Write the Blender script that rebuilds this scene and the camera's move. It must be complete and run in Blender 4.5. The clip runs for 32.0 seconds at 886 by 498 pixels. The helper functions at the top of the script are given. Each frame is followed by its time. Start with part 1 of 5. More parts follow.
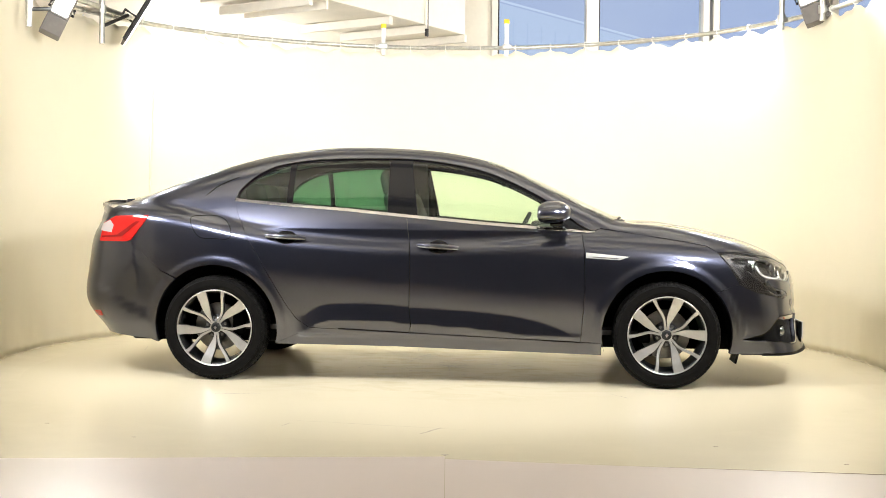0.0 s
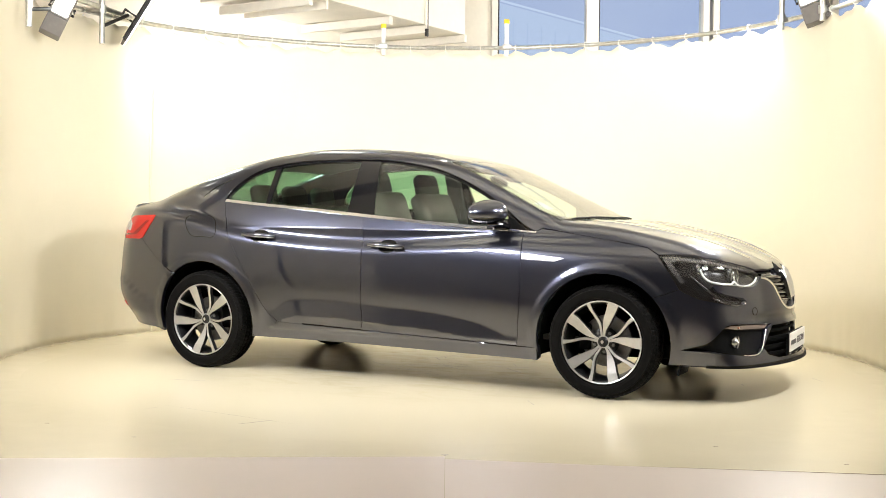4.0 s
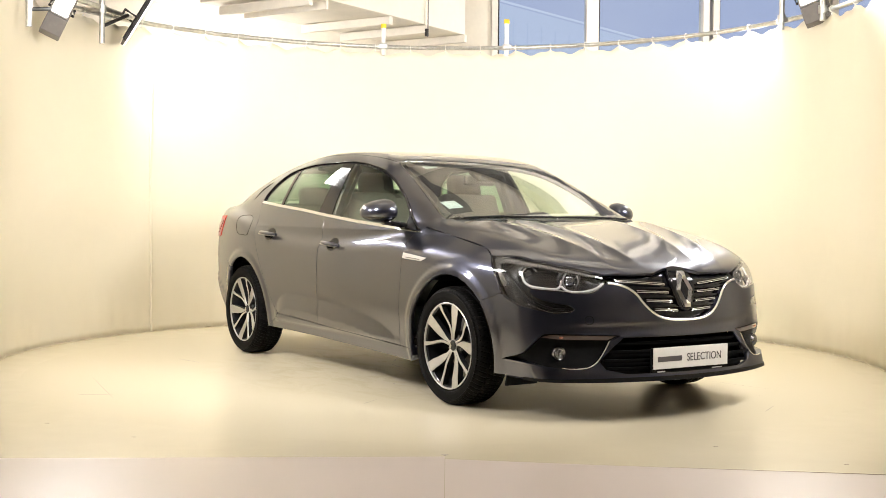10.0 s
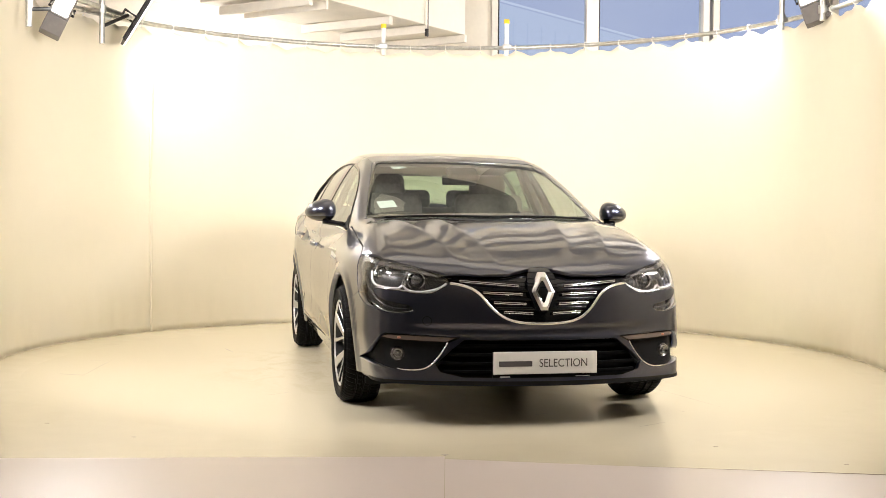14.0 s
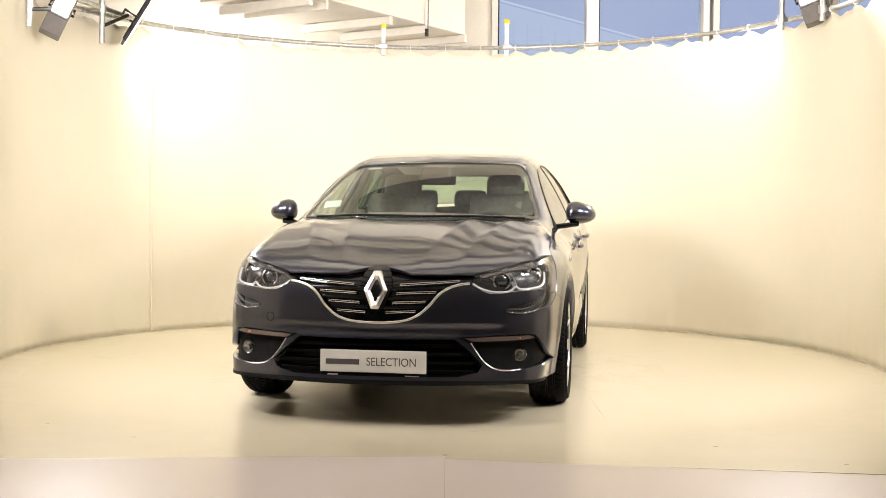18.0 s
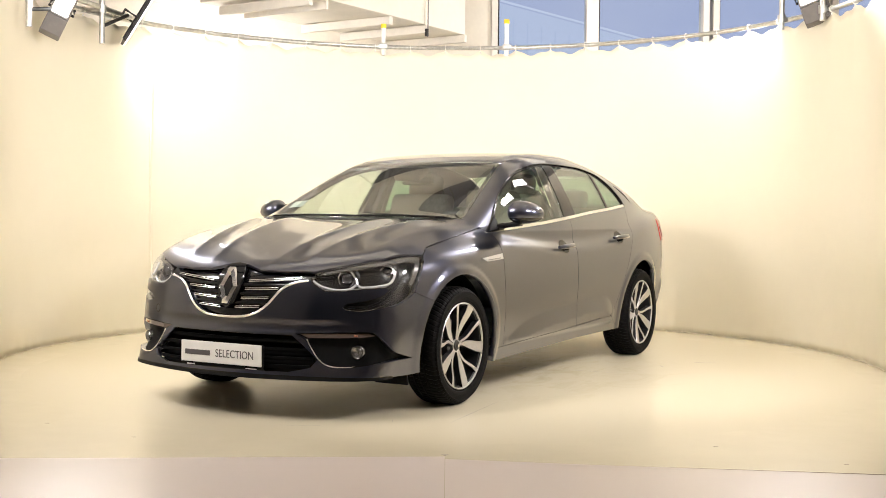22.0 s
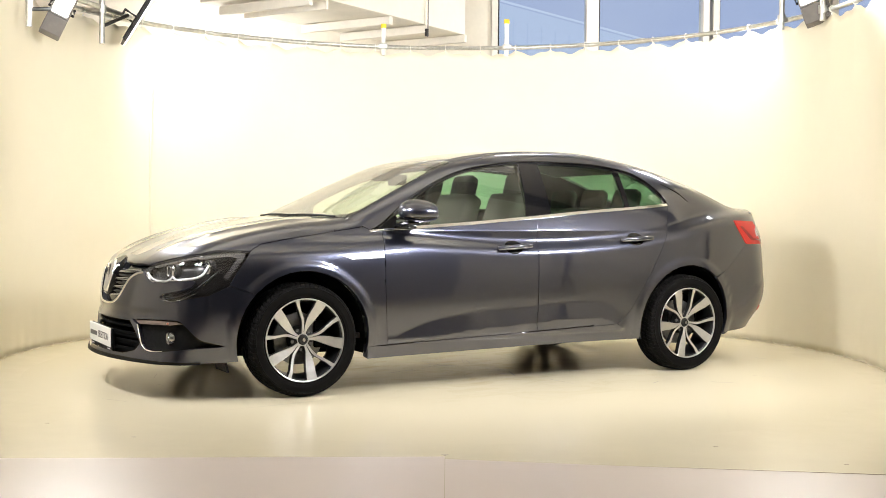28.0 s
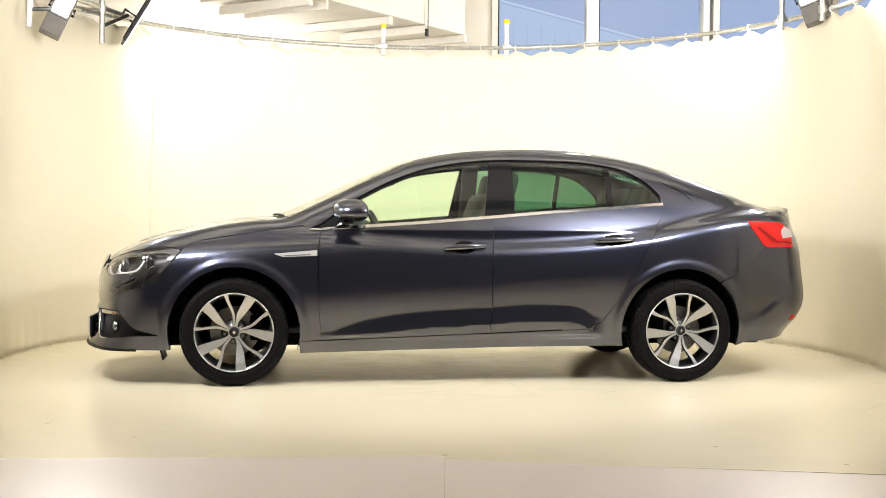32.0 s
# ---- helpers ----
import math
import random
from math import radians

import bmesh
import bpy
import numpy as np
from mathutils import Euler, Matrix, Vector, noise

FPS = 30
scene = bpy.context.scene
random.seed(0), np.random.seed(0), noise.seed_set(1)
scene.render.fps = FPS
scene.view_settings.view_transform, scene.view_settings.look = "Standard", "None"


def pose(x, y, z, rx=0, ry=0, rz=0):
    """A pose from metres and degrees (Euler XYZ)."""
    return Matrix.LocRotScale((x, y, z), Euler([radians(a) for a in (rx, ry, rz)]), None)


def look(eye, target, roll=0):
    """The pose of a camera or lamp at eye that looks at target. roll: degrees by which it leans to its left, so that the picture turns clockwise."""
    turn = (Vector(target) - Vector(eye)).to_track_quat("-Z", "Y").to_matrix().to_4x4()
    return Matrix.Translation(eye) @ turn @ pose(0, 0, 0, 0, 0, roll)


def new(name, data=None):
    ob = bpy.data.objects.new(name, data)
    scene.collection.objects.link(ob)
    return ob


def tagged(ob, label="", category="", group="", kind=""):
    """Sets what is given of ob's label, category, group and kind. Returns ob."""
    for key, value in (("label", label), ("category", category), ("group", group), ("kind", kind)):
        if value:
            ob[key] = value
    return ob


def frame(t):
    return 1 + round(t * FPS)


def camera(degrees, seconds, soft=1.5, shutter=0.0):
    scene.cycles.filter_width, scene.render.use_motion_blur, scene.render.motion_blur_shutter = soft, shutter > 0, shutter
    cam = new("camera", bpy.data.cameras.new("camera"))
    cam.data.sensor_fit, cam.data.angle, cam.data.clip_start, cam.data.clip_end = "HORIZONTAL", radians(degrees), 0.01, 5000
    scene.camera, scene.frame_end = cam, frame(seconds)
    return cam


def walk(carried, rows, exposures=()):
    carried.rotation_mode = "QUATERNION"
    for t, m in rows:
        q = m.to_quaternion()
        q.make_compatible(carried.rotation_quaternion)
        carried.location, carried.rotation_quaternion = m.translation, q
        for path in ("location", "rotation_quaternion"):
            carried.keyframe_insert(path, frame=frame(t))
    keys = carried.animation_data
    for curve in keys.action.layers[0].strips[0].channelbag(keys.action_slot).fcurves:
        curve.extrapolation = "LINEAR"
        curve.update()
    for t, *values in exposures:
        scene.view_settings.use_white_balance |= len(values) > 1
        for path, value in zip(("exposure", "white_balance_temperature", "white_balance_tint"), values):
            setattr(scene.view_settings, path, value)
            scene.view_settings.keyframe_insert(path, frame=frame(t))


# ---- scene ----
from mathutils.geometry import delaunay_2d_cdt

# camera on a tripod in front of the booth's opening
CAM = pose(0, -7.887, 1.015, 88.322, 0, 0.196) @ pose(0, 0, 0, 0, 0, 0.564)
# the clip's camera closes a little and turns warmer while the car's front comes round
EXPOSURES = [(0, 0.28, 6080, 7.5), (3, 0.26, 6100, 7.5), (6, 0.22, 6150, 7.5), (9, 0.18, 6250, 10), (12, 0.14, 6280, 12), (17, 0.12, 6280, 13), (24, 0.12, 6260, 13), (28, 0.18, 6080, 8.5), (32, 0.20, 6080, 8)]
cam = camera(41.26, 32.0, soft=0.6)
walk(cam, [(0, CAM), (32.0, CAM)], EXPOSURES)

# ---- world and exposure ----
world = bpy.data.worlds.new("world")
scene.world = world
world.use_nodes = True
wn = world.node_tree
bg = wn.nodes["Background"]
sky = wn.nodes.new("ShaderNodeTexSky")
sky.sky_type = "NISHITA"
sky.sun_disc = False
sky.sun_elevation = radians(18)
sky.sun_rotation = radians(120)
wn.links.new(sky.outputs[0], bg.inputs[0])
bg.inputs[1].default_value = 0.12

# curtain: centre, radius, height of its rail
CX, CY, CR, RAIL = -0.049, 0.281, 2.998, 2.585
OPEN = 100.0   # the curtain spans this many degrees each way from straight behind the car


def area(name, eye, target, size, size_y, watts, colour, spread=180.0):
    lamp = bpy.data.lights.new(name, "AREA")
    lamp.shape, lamp.size, lamp.size_y, lamp.energy, lamp.color = "RECTANGLE", size, size_y, watts, colour
    lamp.spread = radians(spread)
    ob = new(name, lamp)
    ob.matrix_world = look(eye, target)
    return ob


WARM = (1.0, 0.94, 0.885)


def ring(deg, r, z):
    """A place by angle round the booth; 0 is straight behind the car, positive to the right."""
    a = radians(deg)
    return Vector((CX + r * math.sin(a), CY + r * math.cos(a), z))


# ---- materials ----
def material(name, base=(0.5, 0.5, 0.5), rough=0.5, metal=0.0, coat=0.0, spec=0.5):
    m = bpy.data.materials.new(name)
    m.use_nodes = True
    b = m.node_tree.nodes["Principled BSDF"]
    b.inputs["Base Color"].default_value = (*base, 1)
    b.inputs["Roughness"].default_value = rough
    b.inputs["Metallic"].default_value = metal
    b.inputs["Coat Weight"].default_value = coat
    b.inputs["Coat Roughness"].default_value = 0.03
    b.inputs["Specular IOR Level"].default_value = spec
    return m


def node(m, kind, **inputs):
    n = m.node_tree.nodes.new(kind)
    for k, v in inputs.items():
        n.inputs[k.replace("_", " ")].default_value = v
    return n


def vary(m, scale, amount, detail=4.0, bump=0.0, bump_scale=None, rough_amount=0.0, stretch=(1, 1, 1)):
    """Two scales of noise on the base colour, a fine relief and some wear in the gloss."""
    t = m.node_tree
    b = t.nodes["Principled BSDF"]
    co = t.nodes.new("ShaderNodeTexCoord")
    mp = node(m, "ShaderNodeMapping", Scale=stretch)
    t.links.new(co.outputs["Object"], mp.inputs[0])
    n1 = node(m, "ShaderNodeTexNoise", Scale=scale, Detail=detail, Roughness=0.6)
    n2 = node(m, "ShaderNodeTexNoise", Scale=scale * 7.3, Detail=2.0)
    t.links.new(mp.outputs[0], n1.inputs["Vector"])
    t.links.new(mp.outputs[0], n2.inputs["Vector"])
    mix = t.nodes.new("ShaderNodeMath")
    mix.operation = "MULTIPLY_ADD"
    mix.inputs[1].default_value = 0.4
    t.links.new(n2.outputs[0], mix.inputs[0])
    t.links.new(n1.outputs[0], mix.inputs[2])
    ramp = t.nodes.new("ShaderNodeMapRange")
    ramp.inputs["From Min"].default_value, ramp.inputs["From Max"].default_value = 0.45, 0.95
    ramp.inputs["To Min"].default_value, ramp.inputs["To Max"].default_value = 1 - amount, 1 + amount
    t.links.new(mix.outputs[0], ramp.inputs["Value"])
    base = tuple(b.inputs["Base Color"].default_value)
    mul = t.nodes.new("ShaderNodeVectorMath")
    mul.operation = "SCALE"
    mul.inputs[0].default_value = base[:3]
    t.links.new(ramp.outputs[0], mul.inputs["Scale"])
    t.links.new(mul.outputs[0], b.inputs["Base Color"])
    if rough_amount:
        r = t.nodes.new("ShaderNodeMapRange")
        r.inputs["From Min"].default_value, r.inputs["From Max"].default_value = 0.45, 0.95
        r0 = b.inputs["Roughness"].default_value
        r.inputs["To Min"].default_value, r.inputs["To Max"].default_value = r0 - rough_amount, r0 + rough_amount
        t.links.new(mix.outputs[0], r.inputs["Value"])
        t.links.new(r.outputs[0], b.inputs["Roughness"])
    if bump:
        n3 = node(m, "ShaderNodeTexNoise", Scale=bump_scale or scale * 20, Detail=3.0)
        t.links.new(mp.outputs[0], n3.inputs["Vector"])
        bp = node(m, "ShaderNodeBump", Strength=bump, Distance=0.01)
        t.links.new(n3.outputs[0], bp.inputs["Height"])
        t.links.new(bp.outputs[0], b.inputs["Normal"])
    return m


def glass(name, tint, gloss=1.45):
    """A thin pane: clear and tinted straight through, glossier at a slant."""
    m = bpy.data.materials.new(name)
    m.use_nodes = True
    t = m.node_tree
    t.nodes.remove(t.nodes["Principled BSDF"])
    out = t.nodes["Material Output"]
    tr = node(m, "ShaderNodeBsdfTransparent", Color=(*tint, 1))
    gl = node(m, "ShaderNodeBsdfGlossy", Roughness=0.01)
    lw = node(m, "ShaderNodeLayerWeight", Blend=0.5)
    pw = t.nodes.new("ShaderNodeMath")
    pw.operation = "POWER"
    pw.inputs[1].default_value = 3.5
    t.links.new(lw.outputs["Facing"], pw.inputs[0])
    f0 = 2.0 * ((gloss - 1) / (gloss + 1)) ** 2
    fr = t.nodes.new("ShaderNodeMath")
    fr.operation = "MULTIPLY_ADD"
    fr.inputs[1].default_value, fr.inputs[2].default_value = 1 - f0, f0
    t.links.new(pw.outputs[0], fr.inputs[0])
    mx = t.nodes.new("ShaderNodeMixShader")
    t.links.new(fr.outputs[0], mx.inputs[0])
    t.links.new(tr.outputs[0], mx.inputs[1])
    t.links.new(gl.outputs[0], mx.inputs[2])
    t.links.new(mx.outputs[0], out.inputs[0])
    return m


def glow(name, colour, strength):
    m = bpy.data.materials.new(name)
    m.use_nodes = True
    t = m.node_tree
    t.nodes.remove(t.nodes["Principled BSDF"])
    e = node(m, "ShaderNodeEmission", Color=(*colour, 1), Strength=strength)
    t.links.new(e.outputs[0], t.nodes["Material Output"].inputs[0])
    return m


def car_paint():
    m = material("car_paint", (0.039, 0.0425, 0.066), 0.28, 0.95, 1.0)
    t = m.node_tree
    b = t.nodes["Principled BSDF"]
    b.inputs["Coat IOR"].default_value = 1.92
    co = t.nodes.new("ShaderNodeTexCoord")
    n = node(m, "ShaderNodeTexNoise", Scale=2500.0, Detail=1.0)
    t.links.new(co.outputs["Object"], n.inputs["Vector"])
    r = t.nodes.new("ShaderNodeMapRange")
    r.inputs["To Min"].default_value, r.inputs["To Max"].default_value = 0.6, 1.4
    t.links.new(n.outputs[0], r.inputs["Value"])
    mul = t.nodes.new("ShaderNodeVectorMath")
    mul.operation = "SCALE"
    mul.inputs[0].default_value = (0.039, 0.0425, 0.066)
    t.links.new(r.outputs[0], mul.inputs["Scale"])
    t.links.new(mul.outputs[0], b.inputs["Base Color"])
    return m


PAINT = car_paint()
CHROME = material("chrome", (0.82, 0.82, 0.84), 0.08, 1.0)
SATIN = vary(material("machined_alloy", (0.60, 0.595, 0.59), 0.40, 1.0), 60, 0.05)
RIM_DARK = material("rim_dark_paint", (0.012, 0.0125, 0.014), 0.40, 0.2, 0.3)
BLACK_GLOSS = material("black_gloss", (0.004, 0.004, 0.005), 0.08, spec=0.4)
BLACK = vary(material("black_plastic", (0.004, 0.004, 0.0042), 0.5, spec=0.14), 40, 0.25, bump=0.15, bump_scale=700)
DARK_VOID = material("underbody_black", (0.002, 0.002, 0.002), 0.8, spec=0.08)
RUBBER = vary(material("tyre_rubber", (0.0045, 0.0042, 0.004), 0.6, spec=0.08), 25, 0.25, bump=0.1, bump_scale=300)
STEEL = vary(material("brake_steel", (0.20, 0.195, 0.19), 0.4, 1.0), 30, 0.2)
WINDSCREEN = glass("windscreen_glass", (0.90, 0.95, 0.89), 1.80)
FRONT_GLASS = glass("front_window_glass", (0.80, 0.92, 0.79), 1.5)
REAR_GLASS = glass("privacy_glass", (0.24, 0.44, 0.31), 1.5)
BACK_GLASS = glass("rear_window_glass", (0.62, 0.80, 0.65), 1.5)
LENS = glass("lamp_lens", (0.95, 0.96, 0.97), 1.45)
RED_LENS = material("red_lens", (0.36, 0.009, 0.007), 0.12, 0.0, 0.25, 0.35)
CLEAR_LENS = material("clear_lamp_plastic", (0.44, 0.38, 0.38), 0.15, 0.3, 1.0)
ORANGE = material("amber_plastic", (0.30, 0.10, 0.05), 0.3)
RED_DEEP = material("red_lamp_line", (0.16, 0.003, 0.003), 0.2, 0.0, 0.2)
TRIM = vary(material("seat_cloth", (0.12, 0.108, 0.095), 0.85), 30, 0.3, bump=0.06, bump_scale=250)
CABIN = vary(material("cabin_plastic", (0.045, 0.044, 0.043), 0.6), 30, 0.2)
LINING = vary(material("roof_lining", (0.55, 0.53, 0.49), 0.9), 40, 0.08)
WHITE_PLATE = vary(material("white_plate", (0.80, 0.79, 0.77), 0.35), 20, 0.04)
INK = material("plate_ink", (0.09, 0.08, 0.085), 0.5)
TURN_LENS = material("smoked_turn_lens", (0.19, 0.145, 0.125), 0.12, 0.4, 1.0)
MIRROR = material("mirror_glass", (0.8, 0.8, 0.8), 0.02, 1.0)


# ---- mesh helpers ----
def mesh_object(name, verts, faces, mat, parent=None, label="", normals=None, smooth=True, mats=None, mat_ids=None):
    me = bpy.data.meshes.new(name)
    me.from_pydata([tuple(map(float, v)) for v in verts], [], [tuple(map(int, f)) for f in faces])
    if mats:
        for m in mats:
            me.materials.append(m)
        if mat_ids is not None:
            me.polygons.foreach_set("material_index", [int(i) for i in mat_ids])
    else:
        me.materials.append(mat)
    if smooth:
        me.polygons.foreach_set("use_smooth", [True] * len(me.polygons))
    if normals is not None:
        me.normals_split_custom_set_from_vertices([tuple(map(float, n)) for n in normals])
    me.update()
    ob = new(name, me)
    if parent is not None:
        ob.parent = parent
    if label:
        ob["label"] = label
    return ob


def part(name, bm, mat, parent=None, label="", smooth=None):
    """Links a bmesh as one mesh object under a thing or a part. smooth: degrees up to which edges are shaded round."""
    bm.normal_update()
    if smooth is not None:
        for f in bm.faces:
            f.smooth = True
        for e in bm.edges:
            if len(e.link_faces) == 2 and e.calc_face_angle(0) > radians(smooth):
                e.smooth = False
    me = bpy.data.meshes.new(name)
    bm.to_mesh(me)
    bm.free()
    me.materials.append(mat)
    ob = new(name, me)
    if parent is not None:
        ob.parent = parent
    if label:
        ob["label"] = label
    return ob


def thing(name, label, category, group="", kind="", at=None):
    ob = tagged(new(name), label, category, group, kind)
    if at is not None:
        ob.matrix_basis = at
    return ob


def box(bm, size, m=None, bevel=0.0):
    r = bmesh.ops.create_cube(bm, size=1.0)
    vs = r["verts"]
    bmesh.ops.scale(bm, vec=size, verts=vs)
    if bevel:
        es = {e for v in vs for e in v.link_edges}
        out = bmesh.ops.bevel(bm, geom=list(es), offset=bevel, segments=2, profile=0.5, affect="EDGES")
        vs = list({v for f in out["faces"] for v in f.verts} | {v for v in vs if v.is_valid})
    if m is not None:
        bmesh.ops.transform(bm, matrix=m, verts=vs)
    return vs


def boxed(size, m=None, bevel=0.0):
    bm = bmesh.new()
    box(bm, size, m, bevel)
    return bm


def tube(bm, points, radius, sides=10, closed=False, caps=True):
    """A round bar along points."""
    pts = [Vector(p) for p in points]
    rings = []
    n = len(pts)
    up = Vector((0, 0, 1))
    for i, p in enumerate(pts):
        a = pts[(i - 1) % n] if closed or i else p
        b = pts[(i + 1) % n] if closed or i < n - 1 else p
        d = (b - a).normalized()
        u = d.cross(up)
        if u.length < 1e-3:
            u = d.cross(Vector((1, 0, 0)))
        u.normalize()
        v = d.cross(u)
        r = radius[i] if isinstance(radius, (list, tuple)) else radius
        rings.append([bm.verts.new(p + r * (math.cos(2 * math.pi * k / sides) * u + math.sin(2 * math.pi * k / sides) * v)) for k in range(sides)])
    for i in range(n if closed else n - 1):
        p, q = rings[i], rings[(i + 1) % n]
        for k in range(sides):
            bm.faces.new((p[k], p[(k + 1) % sides], q[(k + 1) % sides], q[k]))
    if caps and not closed:
        bm.faces.new(rings[0])
        bm.faces.new(rings[-1][::-1])
    return bm


def tubed(points, radius, sides=10, closed=False):
    return tube(bmesh.new(), points, radius, sides, closed)


def lathe(bm, profile, m=None, seg=48):
    """Turns a profile of (radius, along) round the local y axis."""
    rings = []
    for r, h in profile:
        rings.append([bm.verts.new((r * math.cos(2 * math.pi * k / seg), h, r * math.sin(2 * math.pi * k / seg))) for k in range(seg)])
    for p, q in zip(rings, rings[1:]):
        for k in range(seg):
            bm.faces.new((p[k], q[k], q[(k + 1) % seg], p[(k + 1) % seg]))
    if m is not None:
        bmesh.ops.transform(bm, matrix=m, verts=[v for r in rings for v in r])
    return bm


def prism(points, normal_offset, m=None):
    """A flat outline in x, z pushed along y into a solid, then moved by m."""
    bm = bmesh.new()
    a = [bm.verts.new((x, 0, z)) for x, z in points]
    b = [bm.verts.new((x, normal_offset, z)) for x, z in points]
    bm.faces.new(a)
    bm.faces.new(b[::-1])
    for i in range(len(a)):
        j = (i + 1) % len(a)
        bm.faces.new((a[j], a[i], b[i], b[j]))
    if m is not None:
        bmesh.ops.transform(bm, matrix=m, verts=bm.verts)
    bmesh.ops.recalc_face_normals(bm, faces=bm.faces)
    return bm


def spline(xs, ys):
    """A natural cubic through the points, straight on beyond its ends."""
    xs, ys = np.array(xs, float), np.array(ys, float)
    n, h = len(xs), np.diff(xs)
    a, r = np.zeros((n, n)), np.zeros(n)
    a[0, 0] = a[-1, -1] = 1
    for i in range(1, n - 1):
        a[i, i - 1], a[i, i], a[i, i + 1] = h[i - 1], 2 * (h[i - 1] + h[i]), h[i]
        r[i] = 6 * ((ys[i + 1] - ys[i]) / h[i] - (ys[i] - ys[i - 1]) / h[i - 1])
    m = np.linalg.solve(a, r)
    s0 = (ys[1] - ys[0]) / h[0] - h[0] * (2 * m[0] + m[1]) / 6
    s1 = (ys[-1] - ys[-2]) / h[-1] + h[-1] * (m[-2] + 2 * m[-1]) / 6

    def f(x):
        x = np.asarray(x, float)
        i = np.clip(np.searchsorted(xs, x) - 1, 0, n - 2)
        d, e, hh = x - xs[i], xs[i + 1] - x, h[i]
        v = m[i] * e ** 3 / (6 * hh) + m[i + 1] * d ** 3 / (6 * hh) + (ys[i] / hh - m[i] * hh / 6) * e + (ys[i + 1] / hh - m[i + 1] * hh / 6) * d
        v = np.where(x < xs[0], ys[0] + s0 * (x - xs[0]), v)
        return np.where(x > xs[-1], ys[-1] + s1 * (x - xs[-1]), v)
    return f
# ---- the booth ----
FLOOR_CREAM = vary(material("cream_floor_paint", (0.76, 0.69, 0.515), 0.25), 0.9, 0.025, rough_amount=0.015)
BOARD = vary(material("pale_floor_board", (0.70, 0.615, 0.56), 0.34), 2.5, 0.03, rough_amount=0.06)
FABRIC = vary(material("curtain_fabric", (0.91, 0.845, 0.67), 0.9), 1.2, 0.02, bump=0.05, bump_scale=150)

_t = FABRIC.node_tree
_b = _t.nodes["Principled BSDF"]
_tr = node(FABRIC, "ShaderNodeBsdfTranslucent", Color=(0.86, 0.82, 0.72, 1))
_mx = node(FABRIC, "ShaderNodeMixShader", Fac=0.22)
_t.links.new(_b.outputs[0], _mx.inputs[1])
_t.links.new(_tr.outputs[0], _mx.inputs[2])
_t.links.new(_mx.outputs[0], _t.nodes["Material Output"].inputs[0])
WALL_WHITE = vary(material("white_wall_paint", (0.80, 0.755, 0.655), 0.8), 3, 0.04, bump=0.05)
WALL_PALE = vary(material("pale_hall_paint", (0.74, 0.71, 0.66), 0.8), 3, 0.06, bump=0.05)
WALL_DIM = vary(material("grey_hall_paint", (0.16, 0.155, 0.15), 0.8), 3, 0.06, bump=0.05)
GALV = vary(material("galvanised_steel", (0.60, 0.60, 0.57), 0.35, 1.0), 30, 0.2)
LAMP_BLACK = vary(material("lamp_housing_black", (0.02, 0.018, 0.017), 0.45), 30, 0.2)
LAMP_GREY = vary(material("lamp_side_grey", (0.16, 0.145, 0.13), 0.5), 20, 0.1)
FACE = glow("flood_face", (1.0, 0.96, 0.88), 14.0)
YELLOW = material("yellow_cap", (0.85, 0.62, 0.02), 0.5)
WHITE_STRAP = material("white_strap", (0.82, 0.80, 0.74), 0.7)
FRAME_WHITE = vary(material("white_window_frame", (0.80, 0.755, 0.67), 0.5), 12, 0.05)
PANE = glass("hall_window_glass", (0.92, 0.95, 0.97), 1.12)
SCUFF = vary(material("dark_scuff", (0.30, 0.26, 0.20), 0.6), 25, 0.3)


def stained_shaded_paint():
    """The floor paint with brownish streaks and smears round the turntable's middle: stains, tinted with the ochre of
    the car's shade.
    """
    m = material("turntable_paint", (0.76, 0.69, 0.515), 0.25)
    t = m.node_tree
    co = t.nodes.new("ShaderNodeTexCoord")
    mp = node(m, "ShaderNodeMapping", Scale=(1.0, 1.9, 1.0), Rotation=(0, 0, 0.35))
    t.links.new(co.outputs["Object"], mp.inputs[0])
    n1 = node(m, "ShaderNodeTexNoise", Scale=2.6, Detail=7.0, Roughness=0.68, Distortion=0.8)
    t.links.new(mp.outputs[0], n1.inputs["Vector"])
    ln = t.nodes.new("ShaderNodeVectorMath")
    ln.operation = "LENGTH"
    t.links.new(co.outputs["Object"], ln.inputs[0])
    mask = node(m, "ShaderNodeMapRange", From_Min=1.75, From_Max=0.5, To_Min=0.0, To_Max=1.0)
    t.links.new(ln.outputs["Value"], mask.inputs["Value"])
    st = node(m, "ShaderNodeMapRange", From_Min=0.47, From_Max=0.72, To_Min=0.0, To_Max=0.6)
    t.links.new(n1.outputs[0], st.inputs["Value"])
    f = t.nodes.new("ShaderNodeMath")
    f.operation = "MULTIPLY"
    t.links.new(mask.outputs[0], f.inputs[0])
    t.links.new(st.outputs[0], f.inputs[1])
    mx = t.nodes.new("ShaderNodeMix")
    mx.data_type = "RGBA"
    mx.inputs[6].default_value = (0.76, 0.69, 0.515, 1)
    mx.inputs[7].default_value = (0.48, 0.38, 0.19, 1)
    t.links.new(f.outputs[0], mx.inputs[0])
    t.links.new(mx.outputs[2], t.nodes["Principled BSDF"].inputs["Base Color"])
    return m


TABLE_PAINT = stained_shaded_paint()


def slab(bm, points, z, thick):
    a = [bm.verts.new((x, y, z)) for x, y in points]
    b = [bm.verts.new((x, y, z - thick)) for x, y in points]
    bm.faces.new(a)
    bm.faces.new(b[::-1])
    for i in range(len(a)):
        j = (i + 1) % len(a)
        bm.faces.new((a[j], a[i], b[i], b[j]))
    bmesh.ops.recalc_face_normals(bm, faces=bm.faces)
    return bm


